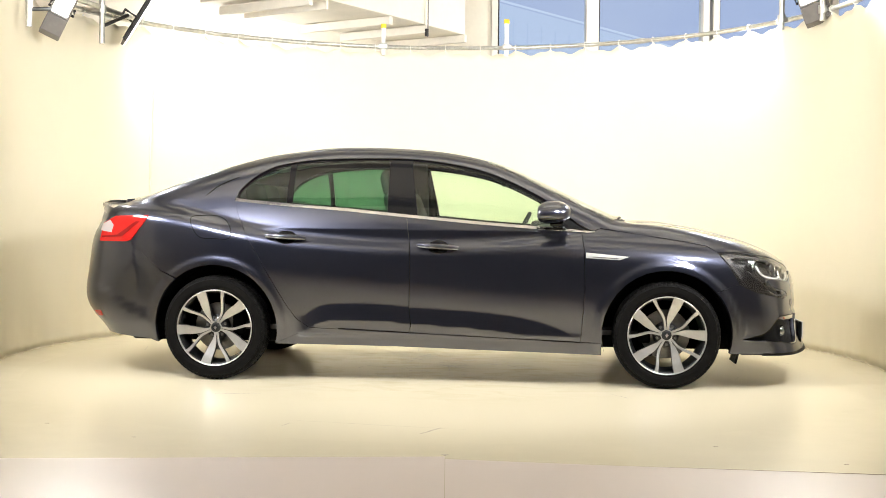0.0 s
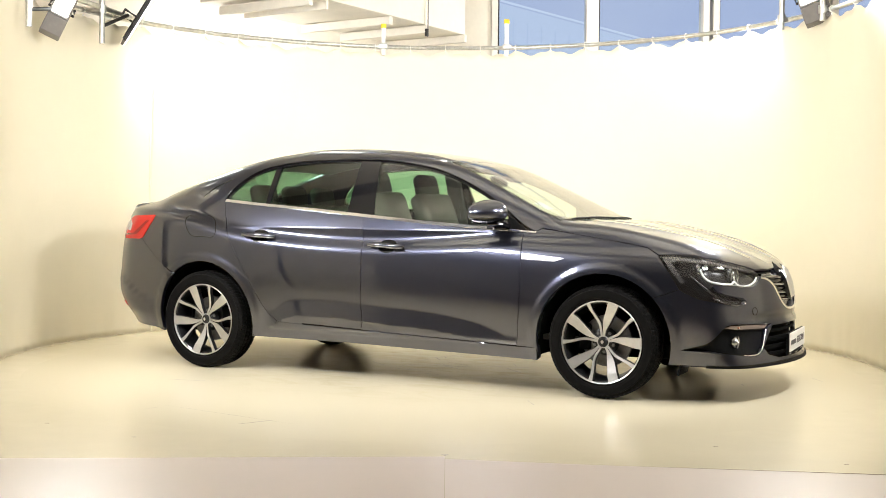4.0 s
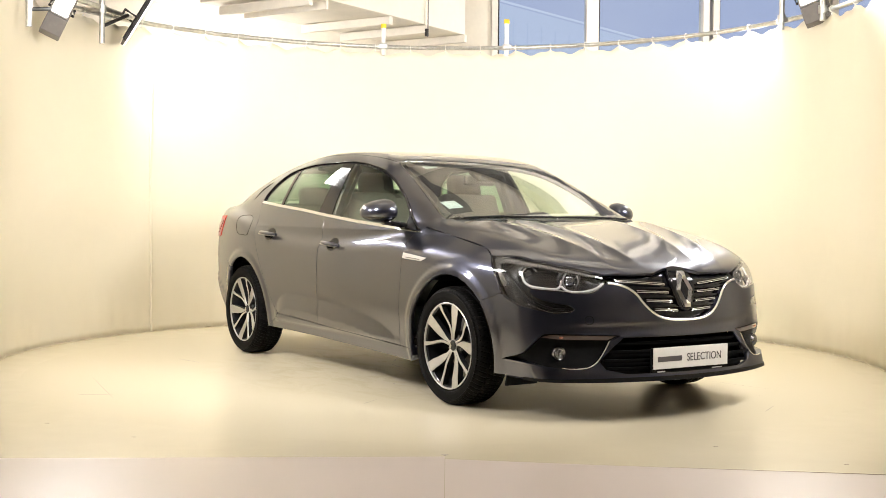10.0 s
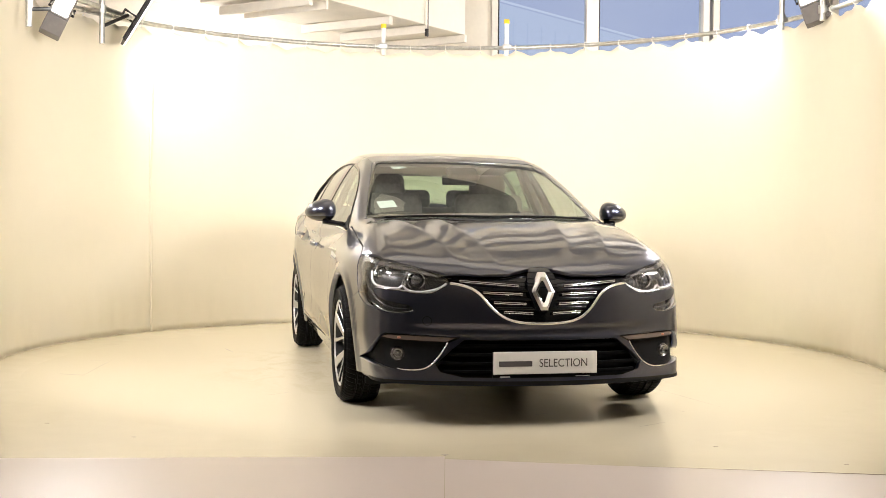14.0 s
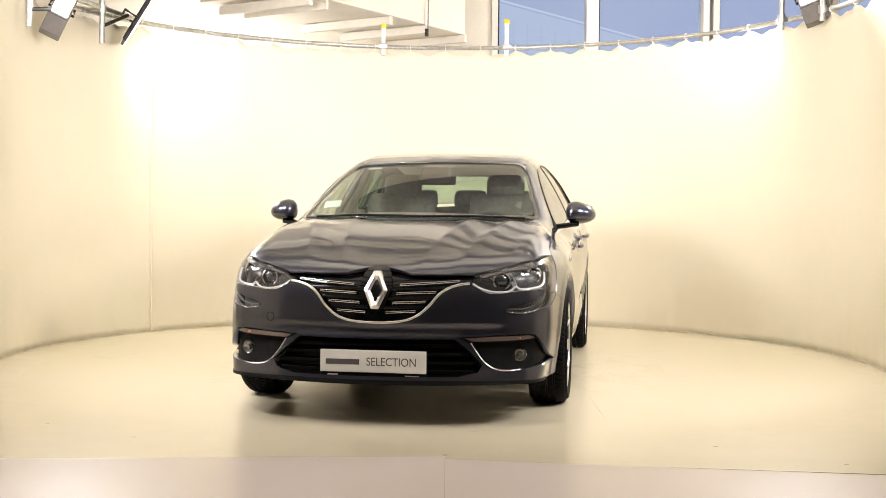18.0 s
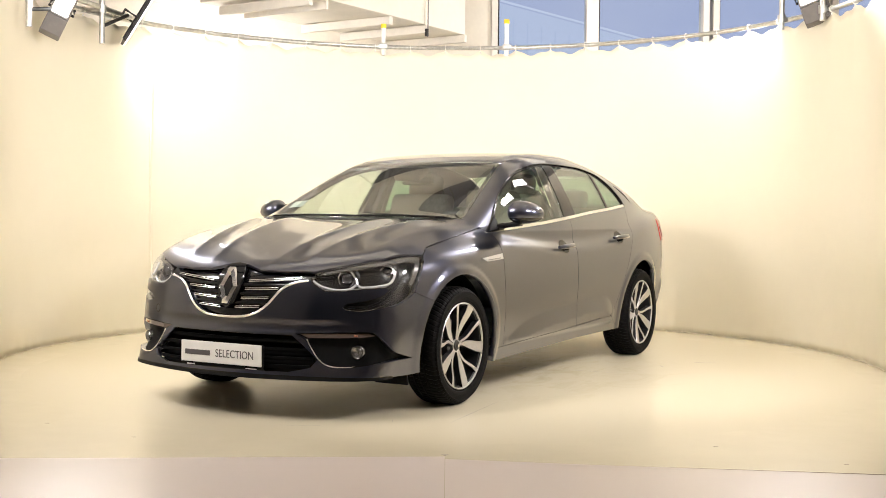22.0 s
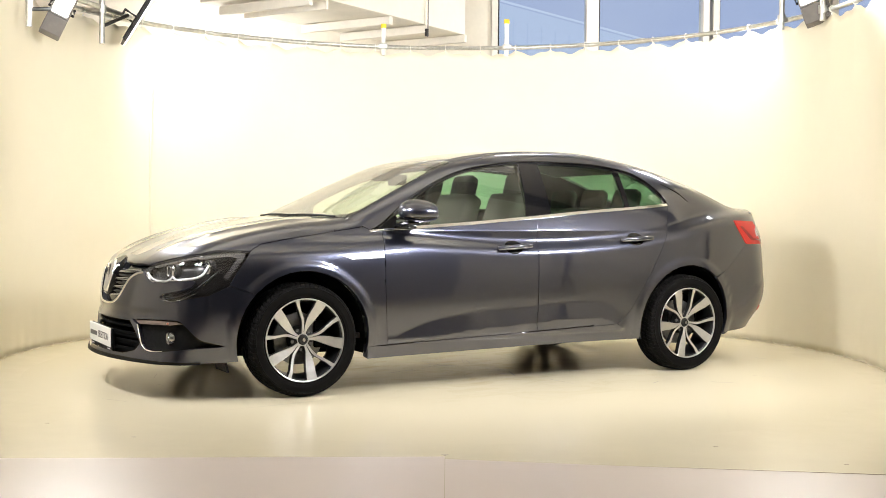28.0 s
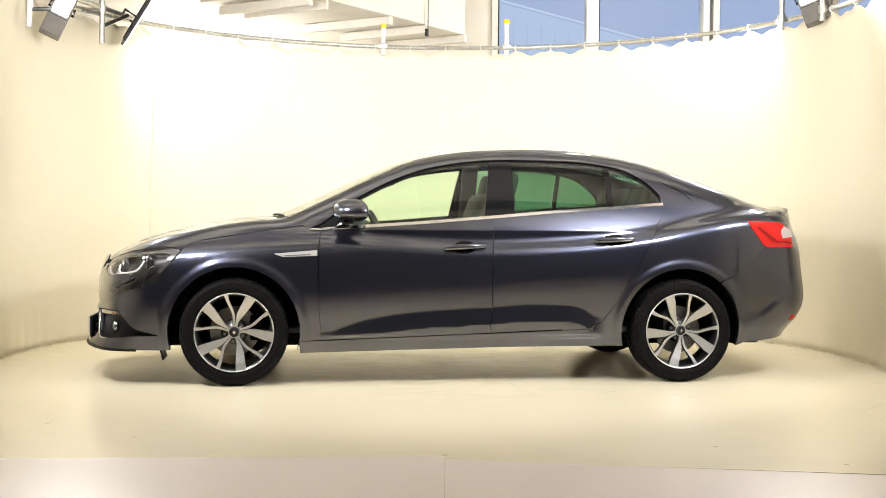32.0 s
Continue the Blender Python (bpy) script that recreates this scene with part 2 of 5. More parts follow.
ROOM_X, ROOM_Y0, ROOM_Y1, ROOM_Z = 7.0, -13.0, 6.3, 4.2
tagged(part("floor", slab(bmesh.new(), [(-ROOM_X, ROOM_Y0), (ROOM_X, ROOM_Y0), (ROOM_X, ROOM_Y1), (-ROOM_X, ROOM_Y1)], -0.0004, 0.2), FLOOR_CREAM),
       "cream painted smooth studio floor", "floor", kind="structure")

TABLE_R = 2.70
bm = bmesh.new()
bm.faces.new([bm.verts.new((TABLE_R * math.cos(2 * math.pi * k / 160), TABLE_R * math.sin(2 * math.pi * k / 160), 0)) for k in range(160)])
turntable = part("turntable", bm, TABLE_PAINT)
tagged(turntable, "large round cream painted turntable flush in the floor", "turntable")
rs = random.Random(4)
# scuffs and scratches that turn with the table
for k in range(46):
    a, r = rs.uniform(0, 6.283), abs(rs.gauss(0, 0.5)) if k < 34 else rs.uniform(1.6, 2.5)
    m = pose(r * math.cos(a), r * math.sin(a), 0.0006, 0, 0, rs.uniform(0, 180))
    ln, wd = rs.uniform(0.02, 0.13), rs.uniform(0.003, 0.009)
    bm = bmesh.new()
    n = 7
    up = [(-ln + 2 * ln * i / n, wd * rs.uniform(0.2, 1)) for i in range(n + 1)]
    dn = [(x, -wd * rs.uniform(0.2, 1)) for x, _ in up[::-1]]
    bm.faces.new([bm.verts.new(m @ Vector((x, y + 0.15 * math.sin(9 * x) * ln, 0))) for x, y in up + dn])
    part("scuff", bm, SCUFF, turntable)
for x0, y0, x1, y1 in ((-2.31, 1.66, -1.93, 2.00), (1.2, 1.0, 1.9, 1.1), (-0.6, -2.2, 0.3, -2.35)):
    d = Vector((x1 - x0, y1 - y0, 0))
    bm = bmesh.new()
    nrm = Vector((-d.y, d.x, 0)).normalized() * 0.0025
    bm.faces.new([bm.verts.new(Vector((x0, y0, 0.0006)) + q) for q in (nrm * 0.3, d * 0.5 + nrm, d + nrm * 0.2, d - nrm * 0.2, d * 0.5 - nrm, -nrm * 0.3)])
    part("scratch", bm, SCUFF, turntable)

# thin boards laid in front of the booth
for pts in ([(-4.0, -3.30), (-1.818, -3.112), (-0.001, -2.985), (-0.001, -7.0), (-4.0, -7.0)], [(0.001, -3.035), (0.672, -3.129), (1.745, -3.254), (4.0, -3.50), (4.0, -7.0), (0.001, -7.0)]):
    tagged(part("floor_board", slab(bmesh.new(), pts, 0.002, 0.003), BOARD), "pale smooth floor board laid before the booth", "floor board", "boards before the booth", "structure")
tagged(part("floor_joint", tubed([(0.74, -3.136, 0.0015), (1.745, -3.252, 0.002), (3.2, -3.412, 0.0015)], [0.0006, 0.0026, 0.0022], 6), SCUFF), "dark thin joint at the board's edge", "joint", kind="structure")
bm = bmesh.new()
box(bm, (0.012, 0.03, 0.001), pose(0.0, -2.95, 0.0))
box(bm, (0.03, 0.008, 0.001), pose(0.0, -2.94, 0.0))
tagged(part("floor_mark", bm, SCUFF), "small dark cross mark on the floor", "mark", kind="structure")
for x, y in ((-1.40, -2.62), (1.66, -3.05), (-1.9, -2.3), (1.2, -2.7)):
    tagged(part("floor_chip", slab(bmesh.new(), [(x + 0.008 * math.cos(k * 1.05) * (1 + 0.5 * (k % 2)), y + 0.006 * math.sin(k * 1.05)) for k in range(6)], 0.0008, 0.001), SCUFF), "small dark chip in the floor paint", "mark", "floor chips", "structure")

TIES = [-88.6 + 6.35 * k for k in range(-6, 34)]


def booth_curtain():
    """The hanging fabric, slightly billowing, scalloped between its ties at the top."""
    n, rows = 640, 44
    verts, faces = [], []
    for i in range(n + 1):
        deg = -OPEN + 2 * OPEN * i / n
        u = ((deg + 88.6) / 6.35) % 1.0
        sag = (1 - (2 * u - 1) ** 2) ** 0.8
        top = RAIL - 0.022 - 0.052 * sag * (0.85 + 0.25 * math.sin(deg * 1.7))
        for j in range(rows + 1):
            v = j / rows
            z = 0.004 + (top - 0.004) * v
            r = CR + 0.016 * math.sin(deg * 0.21 + 1.0) * math.sin(math.pi * v) + 0.0025 * math.sin(deg * 0.9) * (1 - v) ** 2 + 0.004 * math.sin(deg * 1.9 + 2 * math.sin(deg * 0.3)) * max(0, 1 - v * 5) ** 2
            r += 0.004 * (v ** 4) * (sag - 0.5)
            verts.append(ring(deg, r, z))
    for i in range(n):
        for j in range(rows):
            a = i * (rows + 1) + j
            faces.append((a, a + 1, a + rows + 2, a + rows + 1))
    ob = mesh_object("fabric", verts, faces, FABRIC, curtain)
    mod = ob.modifiers.new("thickness", "SOLIDIFY")
    mod.thickness = 0.004
    mod.offset = 1.0


curtain = thing("curtain", "cream fabric curtain hung in a ring from a rail", "curtain")
booth_curtain()
hem = []
for i in range(721):
    deg = -OPEN + 2 * OPEN * i / 720
    hem.append(ring(deg, CR - 0.010 + 0.010 * math.sin(deg * 1.9 + 2 * math.sin(deg * 0.3)), 0.005 + 0.012 * max(0, math.sin(deg * 1.35 + 3 * math.sin(deg * 0.17))) ** 3))
part("hem", tubed(hem, 0.0036, 6), FABRIC, curtain, "rolled ruffled hem on the floor", smooth=80)
for deg in (-54.6, -104.0, 118.0):
    part("seam", tubed([ring(deg + 0.06 * math.sin(z * 3), CR - 0.007 + 0.016 * math.sin(deg * 0.21 + 1.0) * math.sin(math.pi * z / 2.5), z) for z in (0.02 + 0.1 * k for k in range(25))], 0.011, 8), FABRIC, curtain, "vertical seam", smooth=80)
for deg in TIES:
    if abs(deg) < OPEN:
        p = ring(deg, CR, RAIL)
        part("tie", tubed([p + 0.024 * Vector((math.sin(radians(deg)) * math.cos(t), math.cos(radians(deg)) * math.cos(t), math.sin(t))) for t in [2 * math.pi * k / 10 for k in range(10)]], 0.005, 6, True), WHITE_STRAP, curtain, smooth=80)
        part("tie_tail", tubed([p + Vector((0, 0, -0.02)), p + Vector((0, 0, -0.05))], [0.004, 0.010], 6), WHITE_STRAP, curtain, smooth=80)

rail = thing("curtain_rail", "curved galvanised tube rail that carries the curtain", "rail")
part("tube", tubed([ring(-OPEN + i * 2 * OPEN / 160, CR, RAIL) for i in range(161)], 0.019, 10), GALV, rail, smooth=60)
for deg in (-36.6, -11.0, 11.4, 36.0):
    p = ring(deg, CR - 0.03, RAIL)
    part("joint", tubed([ring(deg - 0.9, CR, RAIL), ring(deg + 0.9, CR, RAIL)], 0.024, 10), GALV, rail, smooth=60)
for deg, z1 in ((-11.0, 2.765), (11.44, 2.815)):
    p = ring(deg, CR - 0.035, 0)
    post = thing("rail_post", "short white clamped post with a yellow cap on the rail", "post", "posts on the rail")
    part("rod", tubed([p + Vector((0, 0, 2.50)), p + Vector((0, 0, z1))], 0.020, 12), WHITE_STRAP, post, smooth=60)
    part("cap", tubed([p + Vector((0, 0, z1 - 0.01)), p + Vector((0, 0, z1 + 0.028))], 0.026, 12), YELLOW, post, "yellow plastic cap", smooth=60)
    part("clamp", boxed((0.075, 0.06, 0.05), Matrix.Translation(p + Vector((0, 0, RAIL))), 0.008), GALV, post)
# scaffold stubs that carry the floodlights
for deg, r, z0, z1 in ((-88.3, 2.89, 2.30, 3.0), (-69.0, 2.84, 2.32, 2.72), (75.5, 2.95, 2.50, 2.95), (66.0, 2.93, 2.5, 2.95)):
    stub = thing("scaffold_tube", "short galvanised scaffold tube clamped upright on the rail", "scaffold tube", "tubes on the rail")
    part("tube", tubed([ring(deg, r, z0), ring(deg, r, z1)], 0.022, 12), GALV, stub, smooth=60)
    part("coupler", tubed([ring(deg, r, RAIL - 0.03), ring(deg, r, RAIL + 0.03)], 0.034, 12), GALV, stub, smooth=60)
    part("arm", tubed([ring(deg, r, RAIL), ring(deg, CR, RAIL)], 0.018, 10), GALV, stub, smooth=60)
part("cross_tube", tubed([ring(-80, 2.90, 2.62), ring(-70, 2.84, 2.60), ring(-58, 2.97, 2.59)], 0.020, 10), GALV, rail, smooth=60)


# ---- shell of the hall ----
def wall(name, x0, y0, x1, y1, z0, z1, mat, thick=0.2):
    d = Vector((x1 - x0, y1 - y0, 0))
    m = Matrix.Translation(((x0 + x1) / 2, (y0 + y1) / 2, (z0 + z1) / 2)) @ Matrix.Rotation(math.atan2(d.y, d.x), 4, "Z")
    return tagged(part(name, boxed((d.length, thick, z1 - z0), m), mat), "plain painted wall in the hall", "wall", kind="structure")


wall("wall_west", -ROOM_X, ROOM_Y0, -ROOM_X, ROOM_Y1, 0, ROOM_Z, WALL_PALE)
wall("wall_east", ROOM_X, ROOM_Y0, ROOM_X, ROOM_Y1, 0, ROOM_Z, WALL_PALE)
# short unseen white walls, added to brighten reflections in the car's flanks
for x, nm in ((-4.3, "reflector_wall_west"), (4.3, "reflector_wall_east")):
    wall(nm, x, -3.6, x, -0.6, 0, ROOM_Z, WALL_WHITE, 0.12)
wall("wall_south", -ROOM_X, ROOM_Y0, ROOM_X, ROOM_Y0, 0, ROOM_Z, WALL_DIM)
SILL_Z, HEAD_Z = 2.55, 3.95
wall("wall_north_low", -ROOM_X, ROOM_Y1, ROOM_X, ROOM_Y1, 0, SILL_Z, WALL_WHITE)
wall("wall_north_high", -ROOM_X, ROOM_Y1, ROOM_X, ROOM_Y1, HEAD_Z, ROOM_Z, WALL_WHITE)
wall("wall_north_left", -ROOM_X, ROOM_Y1, 0.50, ROOM_Y1, SILL_Z, HEAD_Z, WALL_WHITE)
wall("wall_north_right", 5.9, ROOM_Y1, ROOM_X, ROOM_Y1, SILL_Z, HEAD_Z, WALL_WHITE)
tagged(part("ceiling", boxed((2 * ROOM_X, ROOM_Y1 - ROOM_Y0, 0.2), Matrix.Translation((0, (ROOM_Y0 + ROOM_Y1) / 2, ROOM_Z + 0.1))), WALL_WHITE), "white painted hall ceiling", "ceiling", kind="structure")
for k, y in enumerate((-6.2, -4.6, -3.0, -1.4, 0.2, 1.8, 3.4, 5.0)):
    tagged(part("ceiling_beam", boxed((8.4, 0.30, 0.22), pose(0, y, ROOM_Z - 0.11), 0.01), WALL_DIM), "grey steel beam under the hall ceiling", "beam", "ceiling beams", "structure")
WIN = [(0.575, 1.635), (1.775, 3.02), (3.21, 4.45), (4.62, 5.8)]
for k, (x0, x1) in enumerate(WIN):
    win = thing("window_%d" % (k + 1), "tall bluish hall window in a white frame", "window", kind="structure")
    y = ROOM_Y1
    zc, h = (SILL_Z + HEAD_Z) / 2, HEAD_Z - SILL_Z
    part("jamb", boxed((0.075, 0.26, h), pose(x0 - 0.035, y, zc), 0.006), FRAME_WHITE, win)
    part("jamb", boxed((0.075, 0.26, h), pose(x1 + 0.035, y, zc), 0.006), FRAME_WHITE, win)
    part("gasket", boxed((0.02, 0.02, h), pose(x0 + 0.012, y - 0.05, zc)), LAMP_BLACK, win)
    part("sill", boxed((x1 - x0, 0.30, 0.05), pose((x0 + x1) / 2, y, SILL_Z + 0.02), 0.006), FRAME_WHITE, win)
    part("head", boxed((x1 - x0, 0.22, 0.05), pose((x0 + x1) / 2, y, HEAD_Z - 0.02), 0.006), FRAME_WHITE, win)
    pane = part("pane", boxed((x1 - x0, 0.008, h - 0.08), pose((x0 + x1) / 2, y, zc)), PANE, win)
    pane.visible_shadow = False


def dusk_sky():
    m = bpy.data.materials.new("dusk_sky")
    m.use_nodes = True
    t = m.node_tree
    t.nodes.remove(t.nodes["Principled BSDF"])
    co = t.nodes.new("ShaderNodeTexCoord")
    n = node(m, "ShaderNodeTexNoise", Scale=0.7, Detail=2.0)
    t.links.new(co.outputs["Object"], n.inputs["Vector"])
    r = t.nodes.new("ShaderNodeMix")
    r.data_type = "RGBA"
    r.inputs[6].default_value = (0.36, 0.41, 0.60, 1)
    r.inputs[7].default_value = (0.48, 0.51, 0.63, 1)
    t.links.new(n.outputs[0], r.inputs[0])
    e = node(m, "ShaderNodeEmission", Strength=1.0)
    t.links.new(r.outputs[2], e.inputs[0])
    t.links.new(e.outputs[0], t.nodes["Material Output"].inputs[0])
    return m


tagged(part("backdrop", boxed((16, 0.05, 8), pose(2, 10.5, 3.5)), dusk_sky()), "pale blue evening sky outside the windows", "sky", kind="structure")

# the pale house across the yard, its roof falling to the right; its glow stands for daylight
CLAD_GLOW, BATTEN_GLOW, VERGE_GLOW = glow("pale_glowing_cladding", (0.50, 0.55, 0.68), 1.0), glow("glowing_cladding_batten", (0.46, 0.51, 0.65), 1.0), glow("pale_glowing_verge", (0.58, 0.63, 0.74), 1.0)
house = thing("house", "pale clad house with a sloping roof across the yard, glowing as if daylit", "house")
part("wall", prism([(-1.0, 0.0), (6.2, 0.0), (6.2, 2.80), (0.80, 4.20), (-1.0, 4.66)], 0.30, pose(0, 9.95, 0)), CLAD_GLOW, house)
part("verge", tubed([(-1.05, 9.93, 4.70), (0.80, 9.93, 4.235), (6.3, 9.93, 2.81)], 0.016, 6), VERGE_GLOW, house)
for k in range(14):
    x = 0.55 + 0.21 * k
    part("glowing_cladding_batten", boxed((0.022, 0.02, 3.9 - 0.258 * (x - 0.8)), pose(x, 9.94, (3.9 - 0.258 * (x - 0.8)) / 2 + 0.1)), BATTEN_GLOW, house)

# the white duct casing with its beams, hung under the ceiling behind the curtain
DUCT = Matrix.Translation((-0.62, 4.40, -0.062)) @ Matrix.Rotation(math.atan2(0.839, 0.544), 4, "Z")
duct = thing("ceiling_duct", "big white sheet duct casing with beams under it", "duct")
part("casing", boxed((2.20, 1.20, 0.95), DUCT @ pose(-0.42, 0.62, 3.62), 0.01), WALL_WHITE, duct)
part("casing", boxed((0.82, 1.15, 0.92), DUCT @ pose(1.11, 0.60, 3.60), 0.01), WALL_WHITE, duct)
part("casing", boxed((1.60, 1.60, 0.80), DUCT @ pose(-2.35, 0.82, 3.80), 0.01), WALL_WHITE, duct)
for u, w, ln in ((-1.30, 0.06, 1.16), (-1.05, 0.035, 1.07), (0.0, 0.06, 1.19), (0.68, 0.06, 1.19), (1.46, 0.05, 1.09), (-2.2, 0.10, 1.2)):
    part("beam", boxed((w, ln, 0.085), DUCT @ pose(u, ln / 2 - 0.02, 3.085), 0.006), FRAME_WHITE, duct)
part("bracket", boxed((0.03, 0.03, 0.08), DUCT @ pose(0.66, -0.02, 3.05)), LAMP_BLACK, duct)
part("drop_rod", tubed([DUCT @ Vector((0.67, -0.03, 3.0)), DUCT @ Vector((0.67, -0.03, 4.1))], 0.006, 6), LAMP_BLACK, duct)
tagged(part("strip_light", boxed((1.4, 0.10, 0.07), pose(-2.1, 3.6, 3.12, 0, 0, 30), 0.01), FRAME_WHITE), "slim white strip lamp housing under the ceiling", "strip light").parent = None
bm = tubed([(-2.1, 3.6, 3.15), (-2.1, 3.6, 4.2)], 0.008, 6)
tagged(part("hanger", bm, GALV), "thin steel hanger of the strip light", "hanger")


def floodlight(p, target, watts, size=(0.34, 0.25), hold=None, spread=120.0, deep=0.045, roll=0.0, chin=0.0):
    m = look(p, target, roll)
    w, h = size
    f = thing("floodlight", "black flat LED floodlight, lit", "floodlight", group="floodlights on the rail", at=m)
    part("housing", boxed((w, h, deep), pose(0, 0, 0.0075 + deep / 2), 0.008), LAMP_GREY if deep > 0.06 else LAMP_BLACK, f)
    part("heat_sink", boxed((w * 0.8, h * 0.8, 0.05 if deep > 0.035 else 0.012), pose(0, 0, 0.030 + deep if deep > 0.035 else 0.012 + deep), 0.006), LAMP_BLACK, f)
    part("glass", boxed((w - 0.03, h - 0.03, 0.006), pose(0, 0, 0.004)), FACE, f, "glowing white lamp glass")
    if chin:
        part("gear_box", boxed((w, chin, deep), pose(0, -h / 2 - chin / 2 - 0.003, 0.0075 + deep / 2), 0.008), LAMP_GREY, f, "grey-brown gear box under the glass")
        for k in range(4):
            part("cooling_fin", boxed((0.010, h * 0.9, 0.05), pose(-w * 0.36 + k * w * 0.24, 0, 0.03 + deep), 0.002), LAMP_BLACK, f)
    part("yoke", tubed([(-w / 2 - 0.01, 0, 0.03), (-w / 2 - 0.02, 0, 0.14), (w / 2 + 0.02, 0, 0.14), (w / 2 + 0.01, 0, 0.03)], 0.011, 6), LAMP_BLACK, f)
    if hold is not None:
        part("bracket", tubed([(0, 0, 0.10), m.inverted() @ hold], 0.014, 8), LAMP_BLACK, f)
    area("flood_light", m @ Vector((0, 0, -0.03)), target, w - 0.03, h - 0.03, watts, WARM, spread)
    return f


p = ring(-82.3, 2.76, 2.508)
floodlight(p, p + Vector((0.42, -0.86, 0.18)), 56, (0.15, 0.20), hold=ring(-88.3, 2.89, 2.42), spread=115.0, deep=0.10, roll=25.0, chin=0.14)
p = ring(-61.5, 2.78, 2.535)
floodlight(p, p + Vector((0.80, 0.30, -0.50)), 23, (0.26, 0.42), hold=ring(-69.0, 2.84, 2.45), spread=150.0, deep=0.028)
p = ring(73.0, 2.78, 2.735) + Vector((0.116, 0, 0))
floodlight(p, p + Vector((-0.42, -0.86, 0.18)), 56, (0.21, 0.20), hold=ring(75.5, 2.95, 2.68), spread=115.0, deep=0.10, roll=-20.0, chin=0.14)
p = ring(67.0, 2.78, 2.84)
floodlight(p, p + Vector((-0.66, 0.35, -0.50)), 19, hold=ring(66.0, 2.93, 2.75), spread=150.0)
# large unseen fill floods, added at both sides of the booth's opening, hung from the ceiling and aimed across it
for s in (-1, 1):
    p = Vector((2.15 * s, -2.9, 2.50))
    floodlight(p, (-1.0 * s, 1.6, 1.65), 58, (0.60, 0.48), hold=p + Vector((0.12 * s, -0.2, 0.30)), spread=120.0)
    drop = thing("drop_tube", "unseen galvanised tube hung from the ceiling that holds a fill floodlight", "tube", "tubes from the ceiling")
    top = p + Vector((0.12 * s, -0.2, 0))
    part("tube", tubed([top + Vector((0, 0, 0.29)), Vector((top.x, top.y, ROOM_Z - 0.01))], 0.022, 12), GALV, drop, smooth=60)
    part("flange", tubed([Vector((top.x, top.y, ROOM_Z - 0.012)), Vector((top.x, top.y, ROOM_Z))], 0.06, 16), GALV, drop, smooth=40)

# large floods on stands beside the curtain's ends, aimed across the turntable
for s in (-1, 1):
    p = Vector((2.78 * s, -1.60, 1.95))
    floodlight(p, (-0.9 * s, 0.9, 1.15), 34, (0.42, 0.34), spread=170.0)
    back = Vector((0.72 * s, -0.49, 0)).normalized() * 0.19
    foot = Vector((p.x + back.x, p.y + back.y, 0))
    stand = thing("lamp_stand", "unseen black tripod lamp stand on the floor", "lamp stand", "lamp stands")
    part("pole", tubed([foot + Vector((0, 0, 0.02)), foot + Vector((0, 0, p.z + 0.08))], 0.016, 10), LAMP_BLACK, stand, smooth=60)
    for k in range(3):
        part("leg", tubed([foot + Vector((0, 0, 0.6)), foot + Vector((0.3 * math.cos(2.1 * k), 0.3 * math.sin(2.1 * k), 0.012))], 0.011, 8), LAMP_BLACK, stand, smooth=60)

# unseen fill floods added on stands outside the curtain, turned up to the white ceiling, the last leaning to the duct
for p, watts, lean in ((Vector((2.75, -3.9, 2.4)), 34, 0), (Vector((-2.75, -3.9, 2.4)), 34, 0), (Vector((-3.0, 5.0, 2.3)), 60, 0), (Vector((3.2, 4.4, 2.3)), 100, -1.9)):
    floodlight(p, p + Vector((-0.12 * p.x + lean, 0.06, 2.0)), watts, spread=180.0)
    stand = thing("lamp_stand", "unseen black tripod lamp stand on the floor", "lamp stand", "lamp stands")
    part("pole", tubed([(p.x, p.y, 0.02), (p.x, p.y, p.z - 0.10)], 0.016, 10), LAMP_BLACK, stand, smooth=60)
    for k in range(3):
        a = 2.1 * k
        part("leg", tubed([(p.x, p.y, 0.55), (p.x + 0.4 * math.cos(a), p.y + 0.4 * math.sin(a), 0.012)], 0.011, 8), LAMP_BLACK, stand, smooth=60)
# ---- the car: one smooth skin, cut into its panels. x forward, y left, z up; 0 midway between the axles ----
HUB_X, HUB_Z, ARCH = 1.3555, 0.316, 0.382
belt_z = spline([-2.3, -1.256, -0.959, -0.542, -0.198, 0.212, 0.585, 0.92, 1.6, 2.3], [1.13, 1.088, 1.062, 1.031, 0.999, 0.963, 0.936, 0.917, 0.87, 0.80])
plan_w = spline([-2.4, -2.2, -2.0, -1.7, -1.36, -0.8, 0.0, 0.8, 1.36, 1.55, 1.7, 1.85, 2.0, 2.15, 2.35],
                [0.69, 0.772, 0.818, 0.872, 0.900, 0.899, 0.897, 0.897, 0.900, 0.888, 0.866, 0.842, 0.819, 0.79, 0.71])
side_prof = spline([-0.12, 0.0, 0.05, 0.10, 0.16, 0.22, 0.32, 0.45, 0.55, 0.64, 0.75], [-0.15, -0.088, -0.056, -0.032, -0.018, -0.011, -0.004, -0.004, -0.014, -0.024, -0.04])
scoop_z = spline([-0.80, -0.73, -0.593, -0.422, -0.16, 0.256, 0.524, 0.658, 0.792], [0.40, 0.447, 0.472, 0.476, 0.460, 0.436, 0.400, 0.366, 0.314])
nose_x = spline([0.15, 0.2, 0.3, 0.42, 0.5, 0.6, 0.7, 0.75, 0.85], [2.315, 2.305, 2.270, 2.245, 2.236, 2.222, 2.195, 2.17, 2.08])
tail_x = spline([0.2, 0.28, 0.41, 0.6, 0.74, 0.92, 1.0, 1.06, 1.10, 1.15], [-2.17, -2.215, -2.325, -2.345, -2.325, -2.275, -2.235, -2.27, -2.335, -2.36])
